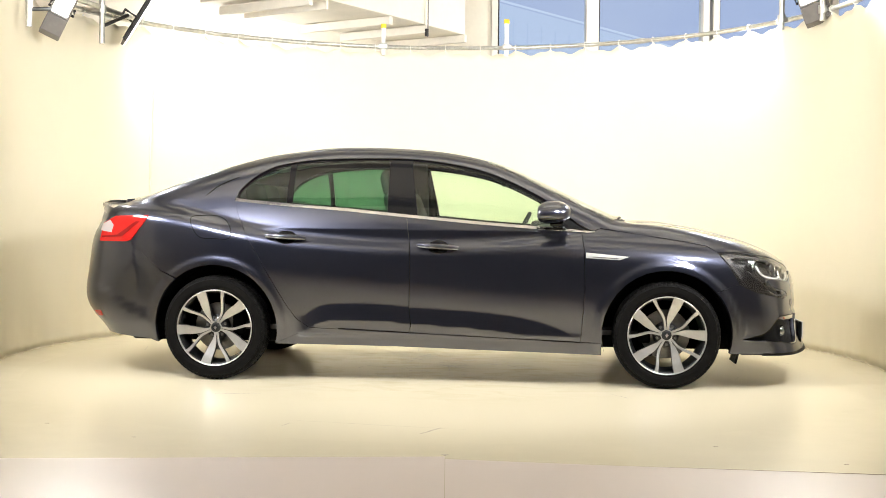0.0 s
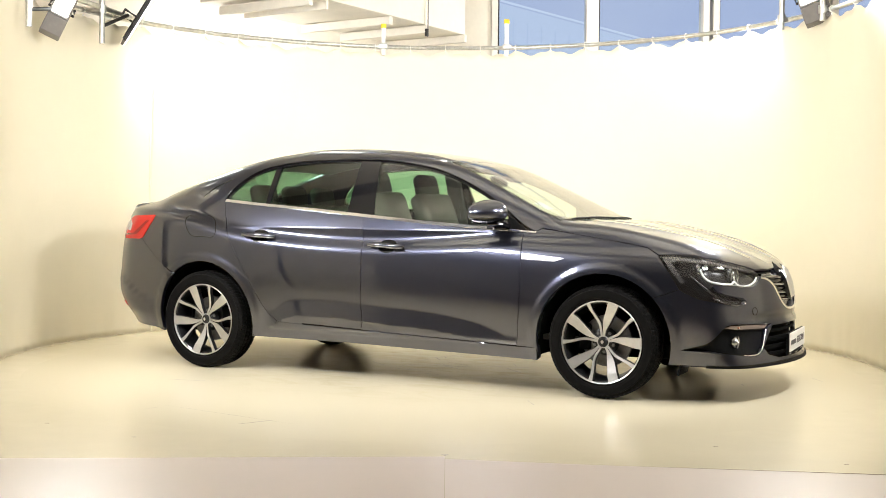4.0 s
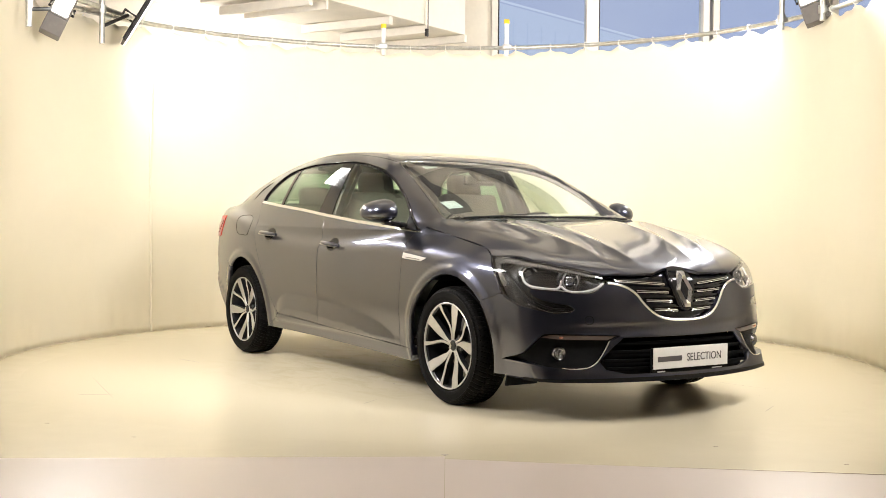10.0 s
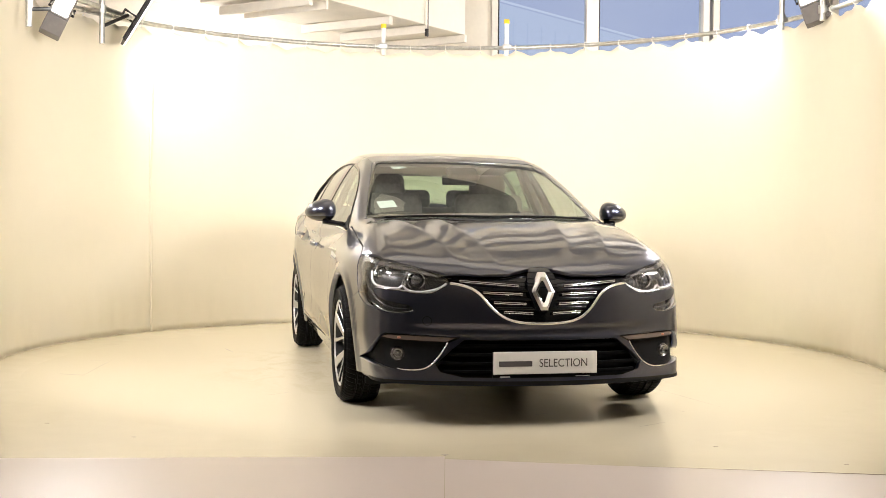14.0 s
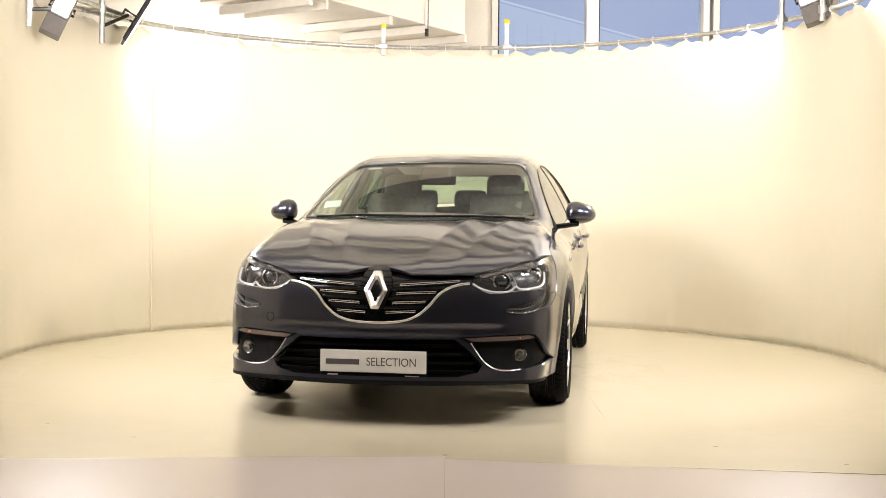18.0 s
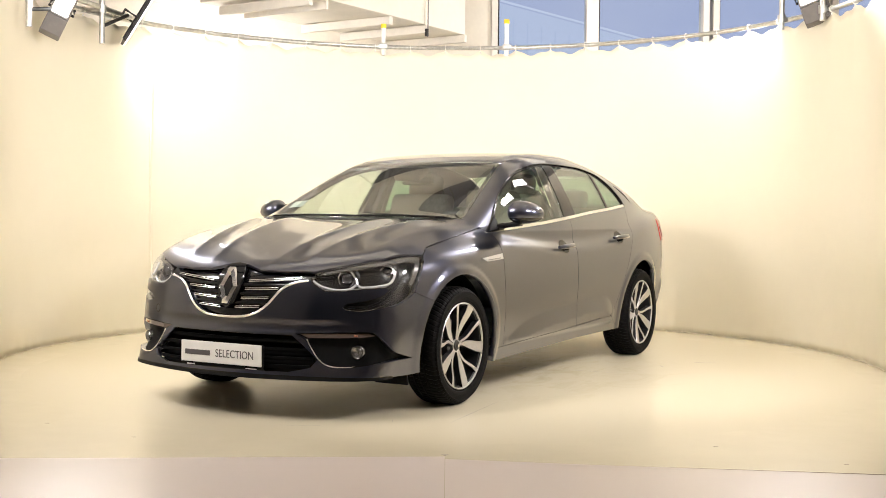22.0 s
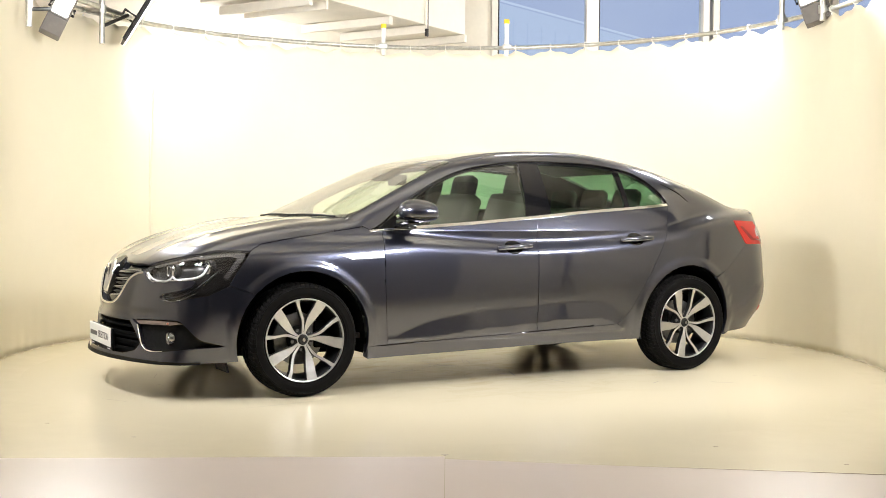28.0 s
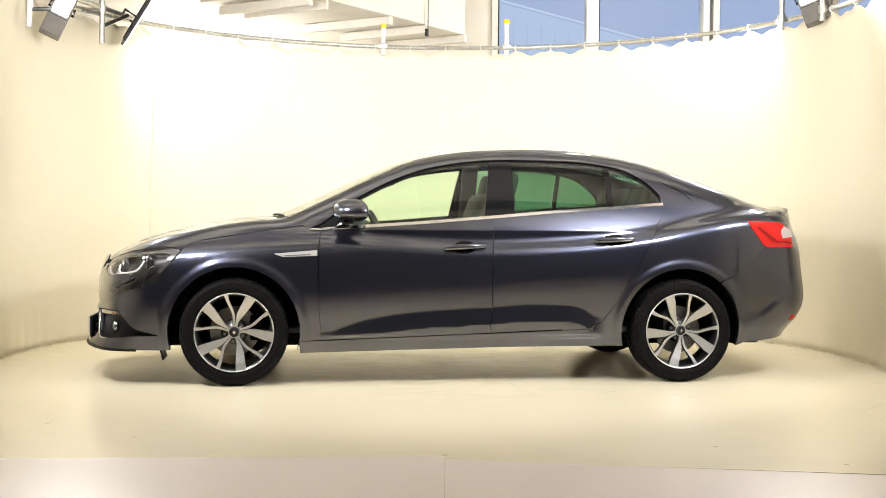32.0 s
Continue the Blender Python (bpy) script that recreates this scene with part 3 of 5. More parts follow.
deck_z = spline([-2.4, -2.3, -2.15, -2.0, -1.6, -1.2, -0.5, 0.3, 0.8, 1.0, 1.2, 1.4, 1.6, 1.8, 2.0, 2.12, 2.25],
                [1.085, 1.092, 1.105, 1.115, 1.10, 1.03, 0.95, 0.93, 0.965, 0.99, 0.985, 0.960, 0.922, 0.874, 0.806, 0.757, 0.700])
crown = spline([-2.3, -1.5, 0.0, 1.0, 1.4, 1.8, 2.2], [0.10, 0.10, 0.08, 0.035, 0.020, 0.025, 0.05])
roof_z = spline([-2.3, -2.15, -2.02, -1.9, -1.707, -1.512, -1.319, -1.126, -0.934, -0.743, -0.552, -0.362, -0.173, 0.016, 0.204, 0.33, 0.5, 0.7, 0.95, 1.15, 1.35],
                [0.985, 1.055, 1.108, 1.157, 1.231, 1.293, 1.349, 1.393, 1.422, 1.440, 1.445, 1.443, 1.434, 1.417, 1.385, 1.352, 1.284, 1.192, 1.075, 0.985, 0.895])
house_w = spline([-2.3, -1.9, -1.6, -1.3, -0.8, 0.0, 1.0, 1.4], [0.69, 0.765, 0.81, 0.832, 0.836, 0.827, 0.762, 0.735])


ledge_z = spline([-2.3, -2.1, -1.9, -1.765, -1.65], [0.64, 0.575, 0.455, 0.415, 0.41])


def smax(a, b, k):
    h = np.clip(0.5 + 0.5 * (a - b) / k, 0, 1)
    return b * (1 - h) + a * h + k * h * (1 - h)


def ramp_up(d, k):
    return np.minimum(0.5 * (d + np.sqrt(d * d + k * k)), 0.10)


def smooth_step(t):
    t = np.clip(t, 0, 1)
    return t * t * (3 - 2 * t)


def window(x, a, b, w):
    return np.clip((x - a) / w, 0, 1) ** 2 * np.clip((b - x) / w, 0, 1) ** 2


def skin(p):
    """Below zero inside the body, zero on its skin."""
    x, y, z = p[:, 0], np.abs(p[:, 1]), p[:, 2]
    w = plan_w(x) + side_prof(belt_z(x) - z)
    w = w - np.where(x > 1.2, 0.05, 0.025) * np.clip(0.30 - z, 0, None)
    w = w - 0.032 * np.exp(-(np.clip(belt_z(x) - z + 0.03, 0, None) / 0.09) ** 2) * np.clip((x - 0.45) / 0.5, 0, 1)
    w = w + 0.012 * np.clip((ledge_z(x) - z) / 0.05, 0, 1) * np.clip((-1.70 - x) / 0.12, 0, 1) * np.clip((z - 0.26) / 0.08, 0, 1)
    w = w + 0.18 * ramp_up(scoop_z(np.clip(x, -0.8, 0.79)) - z, 0.006) * smooth_step((x + 0.88) / 0.08) * smooth_step((0.90 - x) / 0.08) * np.clip((z - 0.27) / 0.03, 0, 1)
    for hx in (-HUB_X, HUB_X):
        rho = np.hypot(x - hx, z - HUB_Z)
        w = w + 0.0085 * (1 - smooth_step((rho - ARCH - 0.022) / 0.044))
    side = y - w
    ys = np.sqrt(y * y + 0.0004)
    nose = x - (nose_x(z) - 0.34 * ys ** 2 - 0.10 * ys ** 6)
    nose = nose + 0.009 * np.exp(-((z - 0.455) / 0.02) ** 2) * window(y, -0.5, 0.75, 0.2)
    tail = tail_x(z) + 0.22 * ys ** 2 + 0.2 * ys ** 6 - x
    dz = deck_z(x) - crown(x) * ys ** 2 - 0.10 * ys ** 8
    fade = np.clip((x - 1.05) / 0.25, 0, 1) * np.clip((2.2 - x) / 0.3, 0, 1)
    for c, h in ((0.60 - 0.22 * (x - 1.1), 0.019), (0.36 - 0.16 * (x - 1.1), 0.017)):
        d = np.sqrt((y - c) ** 2 + 0.010 ** 2)
        dz = dz + fade * h * np.exp(-d / 0.075)
    top = z - dz
    low = smax(smax(side, nose, 0.095), tail, 0.16)
    low = smax(low, top, 0.065)
    g_top = z - (roof_z(x + np.where(x > -0.4, 0.06, -0.26) * ys ** 2 * np.clip(np.abs(x + 0.4) / 0.5, 0, 1)) - 0.055 * ys ** 2)
    d = np.maximum(z - 0.95, -0.03)
    g_side = y - (house_w(x) - (0.37 + 0.14 * np.clip((x + 0.4) / 1.3, 0, 1) ** 1.6) * d - 0.42 * np.clip(d, 0, None) ** 2)
    house = smax(g_top * 0.8, g_side, 0.085)
    house = np.maximum(house, 0.84 + 0.14 * np.clip((-1.7 - x) / 0.4, 0, 1) - z)
    house = np.maximum(house, tail)
    return -smax(-low, -house, 0.035)


def grad(p, e=0.002):
    g = np.zeros_like(p)
    for i in range(3):
        d = np.zeros(3)
        d[i] = e
        g[:, i] = skin(p + d) - skin(p - d)
    return g / np.linalg.norm(g, axis=1)[:, None]


BELT_X, BELT_R = 1.30, 0.85


def rays(dom, uv):
    u, v = uv[:, 0], uv[:, 1]
    o, d = np.zeros((len(u), 3)), np.zeros((len(u), 3))
    if dom == "side":
        o[:, 0], o[:, 2], d[:, 1] = u, v, 1
    elif dom == "top":
        o[:, 0], o[:, 1], o[:, 2], d[:, 2] = u, v, 0.4, 1
    elif dom == "front":
        o[:, 0], o[:, 1], o[:, 2], d[:, 0] = 1.0, u, v, 1
    elif dom == "belt":
        over = np.clip(np.abs(u) - BELT_X, 0, None) / BELT_R * np.sign(u)
        o[:, 0], o[:, 2] = np.clip(u, -BELT_X, BELT_X), v
        d[:, 0], d[:, 1] = np.sin(over), np.cos(over)
    elif dom == "round":
        o[:, 0], o[:, 2], d[:, 1], d[:, 2] = u, 0.55, np.cos(v), np.sin(v)
    return o, d


def cast(dom, uv):
    """Where the rays of that projection leave the skin."""
    uv = np.atleast_2d(np.array(uv, float))
    o, d = rays(dom, uv)
    a, b = np.zeros(len(uv)), np.full(len(uv), 1.6)
    for _ in range(34):
        m = (a + b) / 2
        inside = skin(o + d * m[:, None]) < 0
        a, b = np.where(inside, m, a), np.where(inside, b, m)
    return o + d * a[:, None]


def uv_of(dom, p):
    p = np.atleast_2d(p)
    if dom == "side":
        return p[:, [0, 2]]
    if dom == "top":
        return p[:, :2]
    if dom == "front":
        return p[:, 1:]
    if dom == "round":
        return np.stack([p[:, 0], np.arctan2(p[:, 2] - 0.55, p[:, 1])], 1)
    s = np.sign(p[:, 0])
    over = np.arctan2(np.abs(p[:, 0]) - BELT_X, p[:, 1])
    u = np.where(np.abs(p[:, 0]) > BELT_X, s * (BELT_X + BELT_R * over), p[:, 0])
    return np.stack([u, p[:, 2]], 1)


def on(dom, *runs):
    """Joins runs of (projection, points) into one outline in the projection dom."""
    return np.concatenate([uv_of(dom, cast(k, pts)) if k != dom else np.array(pts, float) for k, pts in runs])


def refine(poly, step):
    out = []
    for i in range(len(poly)):
        a, b = poly[i], poly[(i + 1) % len(poly)]
        n = max(1, int(math.ceil(np.linalg.norm(b - a) / step)))
        for k in range(n):
            out.append(a + (b - a) * k / n)
    return np.array(out)


def curved(points, n=8, closed=False):
    """A smooth line through points."""
    p = [np.array(q, float) for q in points]
    m = len(p)
    out = []
    for i in range(m if closed else m - 1):
        p0 = p[(i - 1) % m] if closed or i else p[i]
        p1, p2 = p[i], p[(i + 1) % m]
        p3 = p[(i + 2) % m] if closed or i < m - 2 else p2
        for k in range(n):
            t = k / n
            out.append(0.5 * (2 * p1 + (p2 - p0) * t + (2 * p0 - 5 * p1 + 4 * p2 - p3) * t ** 2 + (3 * p1 - p0 - 3 * p2 + p3) * t ** 3))
    if not closed:
        out.append(p[-1])
    return [tuple(q) for q in out]


def inside(poly, q):
    x, y = q[:, 0], q[:, 1]
    c = np.zeros(len(q), bool)
    for i in range(len(poly)):
        (x0, y0), (x1, y1) = poly[i], poly[i - 1]
        if y0 == y1:
            continue
        c ^= ((y0 > y) != (y1 > y)) & (x < (x1 - x0) * (y - y0) / (y1 - y0) + x0)
    return c


def inset(poly, d):
    """Pulls an outline in by d."""
    p = np.array(poly, float)
    area2 = np.sum(p[:, 0] * np.roll(p[:, 1], -1) - np.roll(p[:, 0], -1) * p[:, 1])
    e = np.roll(p, -1, 0) - p
    n = np.stack([-e[:, 1], e[:, 0]], 1) / (np.linalg.norm(e, axis=1)[:, None] + 1e-9) * np.sign(area2)
    m = n + np.roll(n, 1, 0)
    m = m / np.clip(np.linalg.norm(m, axis=1)[:, None], 0.7, None)
    return p + m * d


def panel(name, poly, dom, mat, parent, holes=(), step=0.03, side=1, offset=0.0, depth=0.018, label="", gap=0.002):
    """A piece of the skin inside an outline, with its edges folded in. side -1: mirrored to the right of the car."""
    loops = [refine(inset(poly, gap) if gap else np.array(poly, float), step)] + [refine(inset(h, -gap) if gap else np.array(h, float), step) for h in holes]
    lo, hi = loops[0].min(0), loops[0].max(0)
    gx, gy = np.meshgrid(np.arange(lo[0] + step / 2, hi[0], step), np.arange(lo[1] + step / 2, hi[1], step))
    grid = np.stack([gx.ravel(), gy.ravel()], 1)
    keep = inside(loops[0], grid)
    for h in loops[1:]:
        keep &= ~inside(h, grid)
    rim = np.concatenate(loops)
    for k in np.flatnonzero(keep):
        if np.min(np.sum((rim - grid[k]) ** 2, 1)) < (0.45 * step) ** 2:
            keep[k] = False
    pts = np.concatenate([rim, grid[keep]])
    edges, s = [], 0
    for l in loops:
        edges += [(s + i, s + (i + 1) % len(l)) for i in range(len(l))]
        s += len(l)
    vs, _, fs, *_ = delaunay_2d_cdt([Vector(p) for p in pts], edges, [], 0, 1e-6)
    uv = np.array([tuple(v) for v in vs])
    tri = np.array([tuple(f) for f in fs])
    mid = uv[tri].mean(1)
    ok = inside(loops[0], mid)
    for h in loops[1:]:
        ok &= ~inside(h, mid)
    tri = tri[ok]
    used, tri = np.unique(tri, return_inverse=True)
    tri = tri.reshape(-1, 3)
    p = cast(dom, uv[used])
    n = grad(p)
    p = p - n * offset
    fn = np.cross(p[tri[:, 1]] - p[tri[:, 0]], p[tri[:, 2]] - p[tri[:, 0]])
    flip = np.sum(fn * n[tri[:, 0]], 1) < 0
    tri[flip] = tri[flip][:, ::-1]
    # folded rim
    count = {}
    for t in tri:
        for a, b in ((t[0], t[1]), (t[1], t[2]), (t[2], t[0])):
            if (b, a) in count:
                del count[(b, a)]
            else:
                count[(a, b)] = 1
    ring_ids = sorted({i for e in count for i in e})
    pos = {v: i for i, v in enumerate(ring_ids)}
    outn = np.zeros((len(ring_ids), 3))
    for a, b in count:
        c = np.cross(p[b] - p[a], n[a])
        c /= np.linalg.norm(c) + 1e-9
        outn[pos[a]] += c
        outn[pos[b]] += c
    outn /= np.linalg.norm(outn, axis=1)[:, None] + 1e-9
    base = len(p)
    m = len(ring_ids)
    r = p[ring_ids]
    rn = n[ring_ids]
    verts = np.concatenate([p, r, r - rn * depth])
    norms = np.concatenate([n, outn * 0.8 + rn * 0.6, outn])
    faces = [tuple(t) for t in tri]
    for a, b in count:
        i, j = base + pos[a], base + pos[b]
        faces.append((j, i, i + m, j + m))
    if side < 0:
        verts = verts * [1, -1, 1]
        norms = norms * [1, -1, 1]
        faces = [f[::-1] for f in faces]
    return mesh_object(name, verts, faces, mat, parent, label, norms)


def arc(cx, cz, r, a0, a1, n=14):
    return [(cx + r * math.cos(radians(a0 + (a1 - a0) * i / n)), cz + r * math.sin(radians(a0 + (a1 - a0) * i / n))) for i in range(n + 1)]


car = thing("car", "dark grey-blue metallic four-door saloon with alloy wheels, parked on the turntable", "car")

# cut lines, in side view (x, z)
BELT = [(-1.256, 1.088), (-0.959, 1.062), (-0.542, 1.031), (-0.198, 0.999), (0.212, 0.963), (0.585, 0.936), (0.92, 0.917)]
B_CUT = [(-0.196, 0.999), (-0.171, 0.81), (-0.166, 0.608), (-0.171, 0.455), (-0.157, 0.354), (-0.170, 0.309)]
F_CUT = [(0.850, 0.268), (0.864, 0.454), (0.872, 0.622), (0.866, 0.823), (0.851, 0.921)]
R_CUT = [(-0.783, 0.333), (-0.853, 0.376), (-0.905, 0.443), (-0.957, 0.528), (-1.027, 0.646), (-1.115, 0.799), (-1.185, 0.918), (-1.237, 1.019), (-1.250, 1.086)]
HOODLINE = [(0.961, 0.940), (1.139, 0.915), (1.355, 0.883), (1.588, 0.843), (1.650, 0.806)]
DLO = curved([(-1.256, 1.090), (-1.234, 1.150), (-1.163, 1.222), (-1.075, 1.279), (-0.987, 1.312), (-0.810, 1.341), (-0.634, 1.352), (-0.319, 1.356), (-0.110, 1.346),
              (0.064, 1.322), (0.237, 1.285), (0.409, 1.222), (0.582, 1.136), (0.702, 1.060), (0.840, 0.960), (0.92, 0.922)], 4)
# headlight outline: rear tip, along the top to the inner tip, back below, and the hook under it
HL_TOP_S = [(1.650, 0.806), (1.72, 0.808)]
HL_TOP_F = [(0.735, 0.790), (0.66, 0.772), (0.56, 0.748), (0.47, 0.722)]
HL_LOW_F = [(0.445, 0.690), (0.47, 0.664), (0.53, 0.632), (0.60, 0.630), (0.68, 0.641), (0.74, 0.645), (0.785, 0.650)]
HL_HOOK_F = [(0.793, 0.638), (0.783, 0.615), (0.755, 0.597), (0.70, 0.583), (0.640, 0.573), (0.618, 0.556), (0.635, 0.541), (0.70, 0.533), (0.755, 0.545)]
HL_HOOK_S = [(1.885, 0.572), (1.81, 0.603), (1.777, 0.622), (1.73, 0.70)]
U_F = [(0.445, 0.682), (0.40, 0.676), (0.345, 0.658), (0.30, 0.625), (0.255, 0.570), (0.20, 0.525), (0.14, 0.502), (0.07, 0.493), (0.0, 0.491)]
HOOD_F = [(0.46, 0.724), (0.30, 0.722), (0.16, 0.726), (0.10, 0.742), (0.06, 0.751), (0.0, 0.753)]
WS_EDGE = [(1.04, 0.695), (0.97, 0.688), (0.80, 0.655), (0.62, 0.618), (0.44, 0.582), (0.27, 0.548)]
ROOF_EDGE = [(0.27, 0.548), (0.0, 0.552), (-0.3, 0.548), (-0.8, 0.545), (-1.1, 0.53), (-1.25, 0.52)]
RG_EDGE = [(-1.25, 0.52), (-1.5, 0.555), (-1.75, 0.590), (-1.95, 0.60)]


def flip_y(run):
    return [(-y, z) for y, z in run][::-1]


def front_belt(run):
    return [tuple(q) for q in uv_of("belt", cast("front", run))]


def side_belt(run):
    return [tuple(q) for q in uv_of("belt", cast("side", run))]


def mirror_belt(run):
    top = 2 * (BELT_X + BELT_R * math.pi / 2)
    return [(top - u, v) for u, v in run][::-1]


def body_sides(s):
    fd = panel("front_door", F_CUT + BELT[::-1][1:4] + B_CUT[1:], "side", PAINT, car, side=s, step=0.0125, gap=0.0026)
    rd = panel("rear_door", B_CUT[::-1] + BELT[:4][::-1][1:] + R_CUT[::-1][1:], "side", PAINT, car, side=s, step=0.0125, gap=0.0028)
    panel("sill", [(-0.99, 0.225), (-0.253, 0.220), (0.972, 0.192), (0.972, 0.262), (0.85, 0.262), (-0.17, 0.303), (-0.775, 0.327), (-0.82, 0.30)], "side", PAINT, car, side=s, step=0.02, depth=0.06, gap=0.0)
    arch_f = arc(HUB_X, HUB_Z, ARCH, 42, 196)
    panel("front_fender", arch_f + [(0.972, 0.262)] + F_CUT + [(0.92, 0.922)] + HOODLINE + [(1.73, 0.70), (1.777, 0.622)], "side", PAINT, car, side=s, step=0.015, depth=0.03)
    arch_r = arc(-HUB_X, HUB_Z, ARCH, 128, -13, 16)
    outline = on("round", ("side", [(-0.81, 0.30)] + R_CUT[:-1] + DLO), ("side", [(0.961, 0.945)]), ("top", WS_EDGE + ROOF_EDGE[1:] + RG_EDGE[1:]),
                 ("top", [(-1.97, 0.66), (-2.02, 0.72)]), ("side", [(-2.08, 1.0), (-2.09, 0.94), (-1.90, 0.835), (-1.70, 0.66)] + arch_r))
    panel("rear_quarter_panel", outline, "round", PAINT, car, side=s, step=0.018, depth=0.02, gap=0.0006)
    return fd, rd


DOORS = {s: body_sides(s) for s in (1, -1)}

bumper_half = (side_belt(arc(HUB_X, HUB_Z, ARCH, -16, 42, 8)) + side_belt(HL_HOOK_S[::-1][1:]) + front_belt(HL_HOOK_F[::-1]) + front_belt(HL_LOW_F[::-1]) + front_belt(U_F[:-1]))
POD = curved([(0.822, 0.325), (0.800, 0.375), (0.770, 0.418), (0.735, 0.433), (0.58, 0.431), (0.40, 0.424)], 3) + curved([(0.455, 0.400), (0.49, 0.350), (0.535, 0.295), (0.59, 0.268), (0.66, 0.264), (0.74, 0.275), (0.838, 0.293)], 3)
LOWER = [(0.385, 0.412), (0.44, 0.37), (0.525, 0.300), (0.50, 0.262), (0.40, 0.240)]
lower_loop = front_belt(LOWER) + mirror_belt(front_belt(LOWER))
pod_loop = front_belt(POD)
chin = [(1.76, 0.205), (1.98, 0.205), (2.3, 0.205)]
bumper_loop = bumper_half + [front_belt([(0.0, 0.491)])[0]] + mirror_belt(bumper_half) + mirror_belt(chin) + [(2.635, 0.205)] + chin[::-1]
bumper = panel("front_bumper", bumper_loop, "belt", PAINT, car, holes=[lower_loop, pod_loop, mirror_belt(pod_loop)], step=0.022, depth=0.03)

low = [(1.86, 0.200), (2.3, 0.200)]
high = [(1.86, 0.214), (2.3, 0.221)]
panel("chin_strip", low + mirror_belt(low) + mirror_belt(high)[::-1] + high[::-1], "belt", BLACK, car, step=0.03, offset=-0.003, depth=0.01, gap=0.0, label="black plastic lip under the bumper")

hood_side = [tuple(q) for q in uv_of("top", cast("side", HOODLINE[1:] + HL_TOP_S[1:]))]
hood_front = [tuple(q) for q in uv_of("top", cast("front", HL_TOP_F[:-1] + HOOD_F))]
hood_half = [(1.17, 0.0), (1.155, 0.3), (1.125, 0.50), (1.105, 0.69)] + hood_side + hood_front
hood_loop = hood_half + [(x, -y) for x, y in hood_half[::-1] if abs(y) > 1e-4]
hood = panel("bonnet", hood_loop, "top", PAINT, car, step=0.015, depth=0.02)

roof_half = [(0.335, 0.0), (0.32, 0.25)] + ROOF_EDGE + [(-1.31, 0.25), (-1.33, 0.0)]
roof = panel("roof", roof_half + [(x, -y) for x, y in roof_half[::-1] if y > 0], "top", PAINT, car, step=0.04)
ws_half = [(1.15, 0.0), (1.13, 0.3), (1.09, 0.52)] + WS_EDGE + [(0.32, 0.25), (0.335, 0.0)]
windscreen = panel("windscreen", ws_half + [(x, -y) for x, y in ws_half[::-1] if y > 0], "top", WINDSCREEN, car, step=0.05, depth=0.004, label="clear sloping windscreen glass")
rg_half = [(-1.33, 0.0), (-1.31, 0.25)] + RG_EDGE + [(-2.02, 0.4), (-2.05, 0.0)]
panel("rear_window", rg_half + [(x, -y) for x, y in rg_half[::-1] if y > 0], "top", BACK_GLASS, car, step=0.05, depth=0.004, label="tinted rear window glass")
bl_half = [(-2.055, 0.0), (-2.025, 0.4), (-1.955, 0.60), (-1.97, 0.655), (-2.02, 0.715), (-2.12, 0.68), (-2.22, 0.56), (-2.29, 0.34), (-2.325, 0.0)]
panel("boot_lid", bl_half + [(x, -y) for x, y in bl_half[::-1] if y < 0], "top", PAINT, car, step=0.04, depth=0.05)
rear_half = side_belt([(-1.70, 0.66), (-1.90, 0.835), (-2.09, 0.94), (-2.08, 1.0)]) + [(-2.25, 1.07), (-2.45, 1.078)]
rear_top = 2 * (BELT_X + BELT_R * math.pi / 2)
rear_loop = side_belt(arc(-HUB_X, HUB_Z, ARCH, 195, 130, 8)) + rear_half
rear_low = [(-1.76, 0.235), (-2.0, 0.255), (-2.3, 0.27), (-2.635, 0.28)]
rear_full = rear_loop + [(-rear_top - u, v) for u, v in rear_loop[::-1]] + [(-rear_top - u, v) for u, v in rear_low[:-1]] + rear_low[::-1]
panel("rear_bumper", rear_full, "belt", PAINT, car, step=0.03, depth=0.03, gap=0.001)

# inner edge behind the boot gap, and the return behind the rear door's corner
edge = side_belt([(-1.98, 1.02), (-2.04, 0.97)]) + [(-2.45, 0.98), (-2.635, 0.98)]
edge = edge + [(-rear_top - u, v) for u, v in edge[::-1][1:]] + [(-rear_top - u, v) for u, v in ((-2.12, 1.075), (-2.4, 1.082))] + [(-2.635, 1.082), (-2.4, 1.082), (-2.12, 1.075)]
panel("boot_return", edge, "belt", PAINT, car, step=0.03, offset=0.004, depth=0.02, gap=0.0)
for s in (1, -1):
    panel("door_return", [(-1.30, 0.99), (-1.20, 0.99), (-1.215, 1.075), (-1.29, 1.085)], "side", PAINT, car, side=s, step=0.02, offset=0.005, depth=0.01, gap=0.0)

for s in (1, -1):
    panel("sill_return", [(-0.99, 0.235), (-0.60, 0.245), (-0.60, 0.40), (-0.84, 0.40), (-0.90, 0.36)], "side", PAINT, car, side=s, step=0.03, offset=0.007, depth=0.03, gap=0.0)

# cowl under the windscreen and the painted corners beside it
cowl_half = [(1.17, 0.0), (1.155, 0.3), (1.125, 0.50), (1.11, 0.655), (1.045, 0.672), (1.09, 0.52), (1.13, 0.3), (1.15, 0.0)]
panel("cowl", cowl_half[:5] + cowl_half[5:] + [(x, -y) for x, y in cowl_half[::-1][1:-1]], "top", BLACK, car, step=0.04, depth=0.02, gap=0.0, offset=0.004, label="black plastic cowl below the windscreen")
for s in (1, -1):
    corner = [tuple(q) for q in uv_of("top", cast("side", [(1.139, 0.917), (0.961, 0.945)]))]
    panel("scuttle_corner", [(1.107, 0.660)] + corner + [(1.045, 0.698), (1.048, 0.672)], "top", PAINT, car, side=s, step=0.02, depth=0.015, gap=0.001)

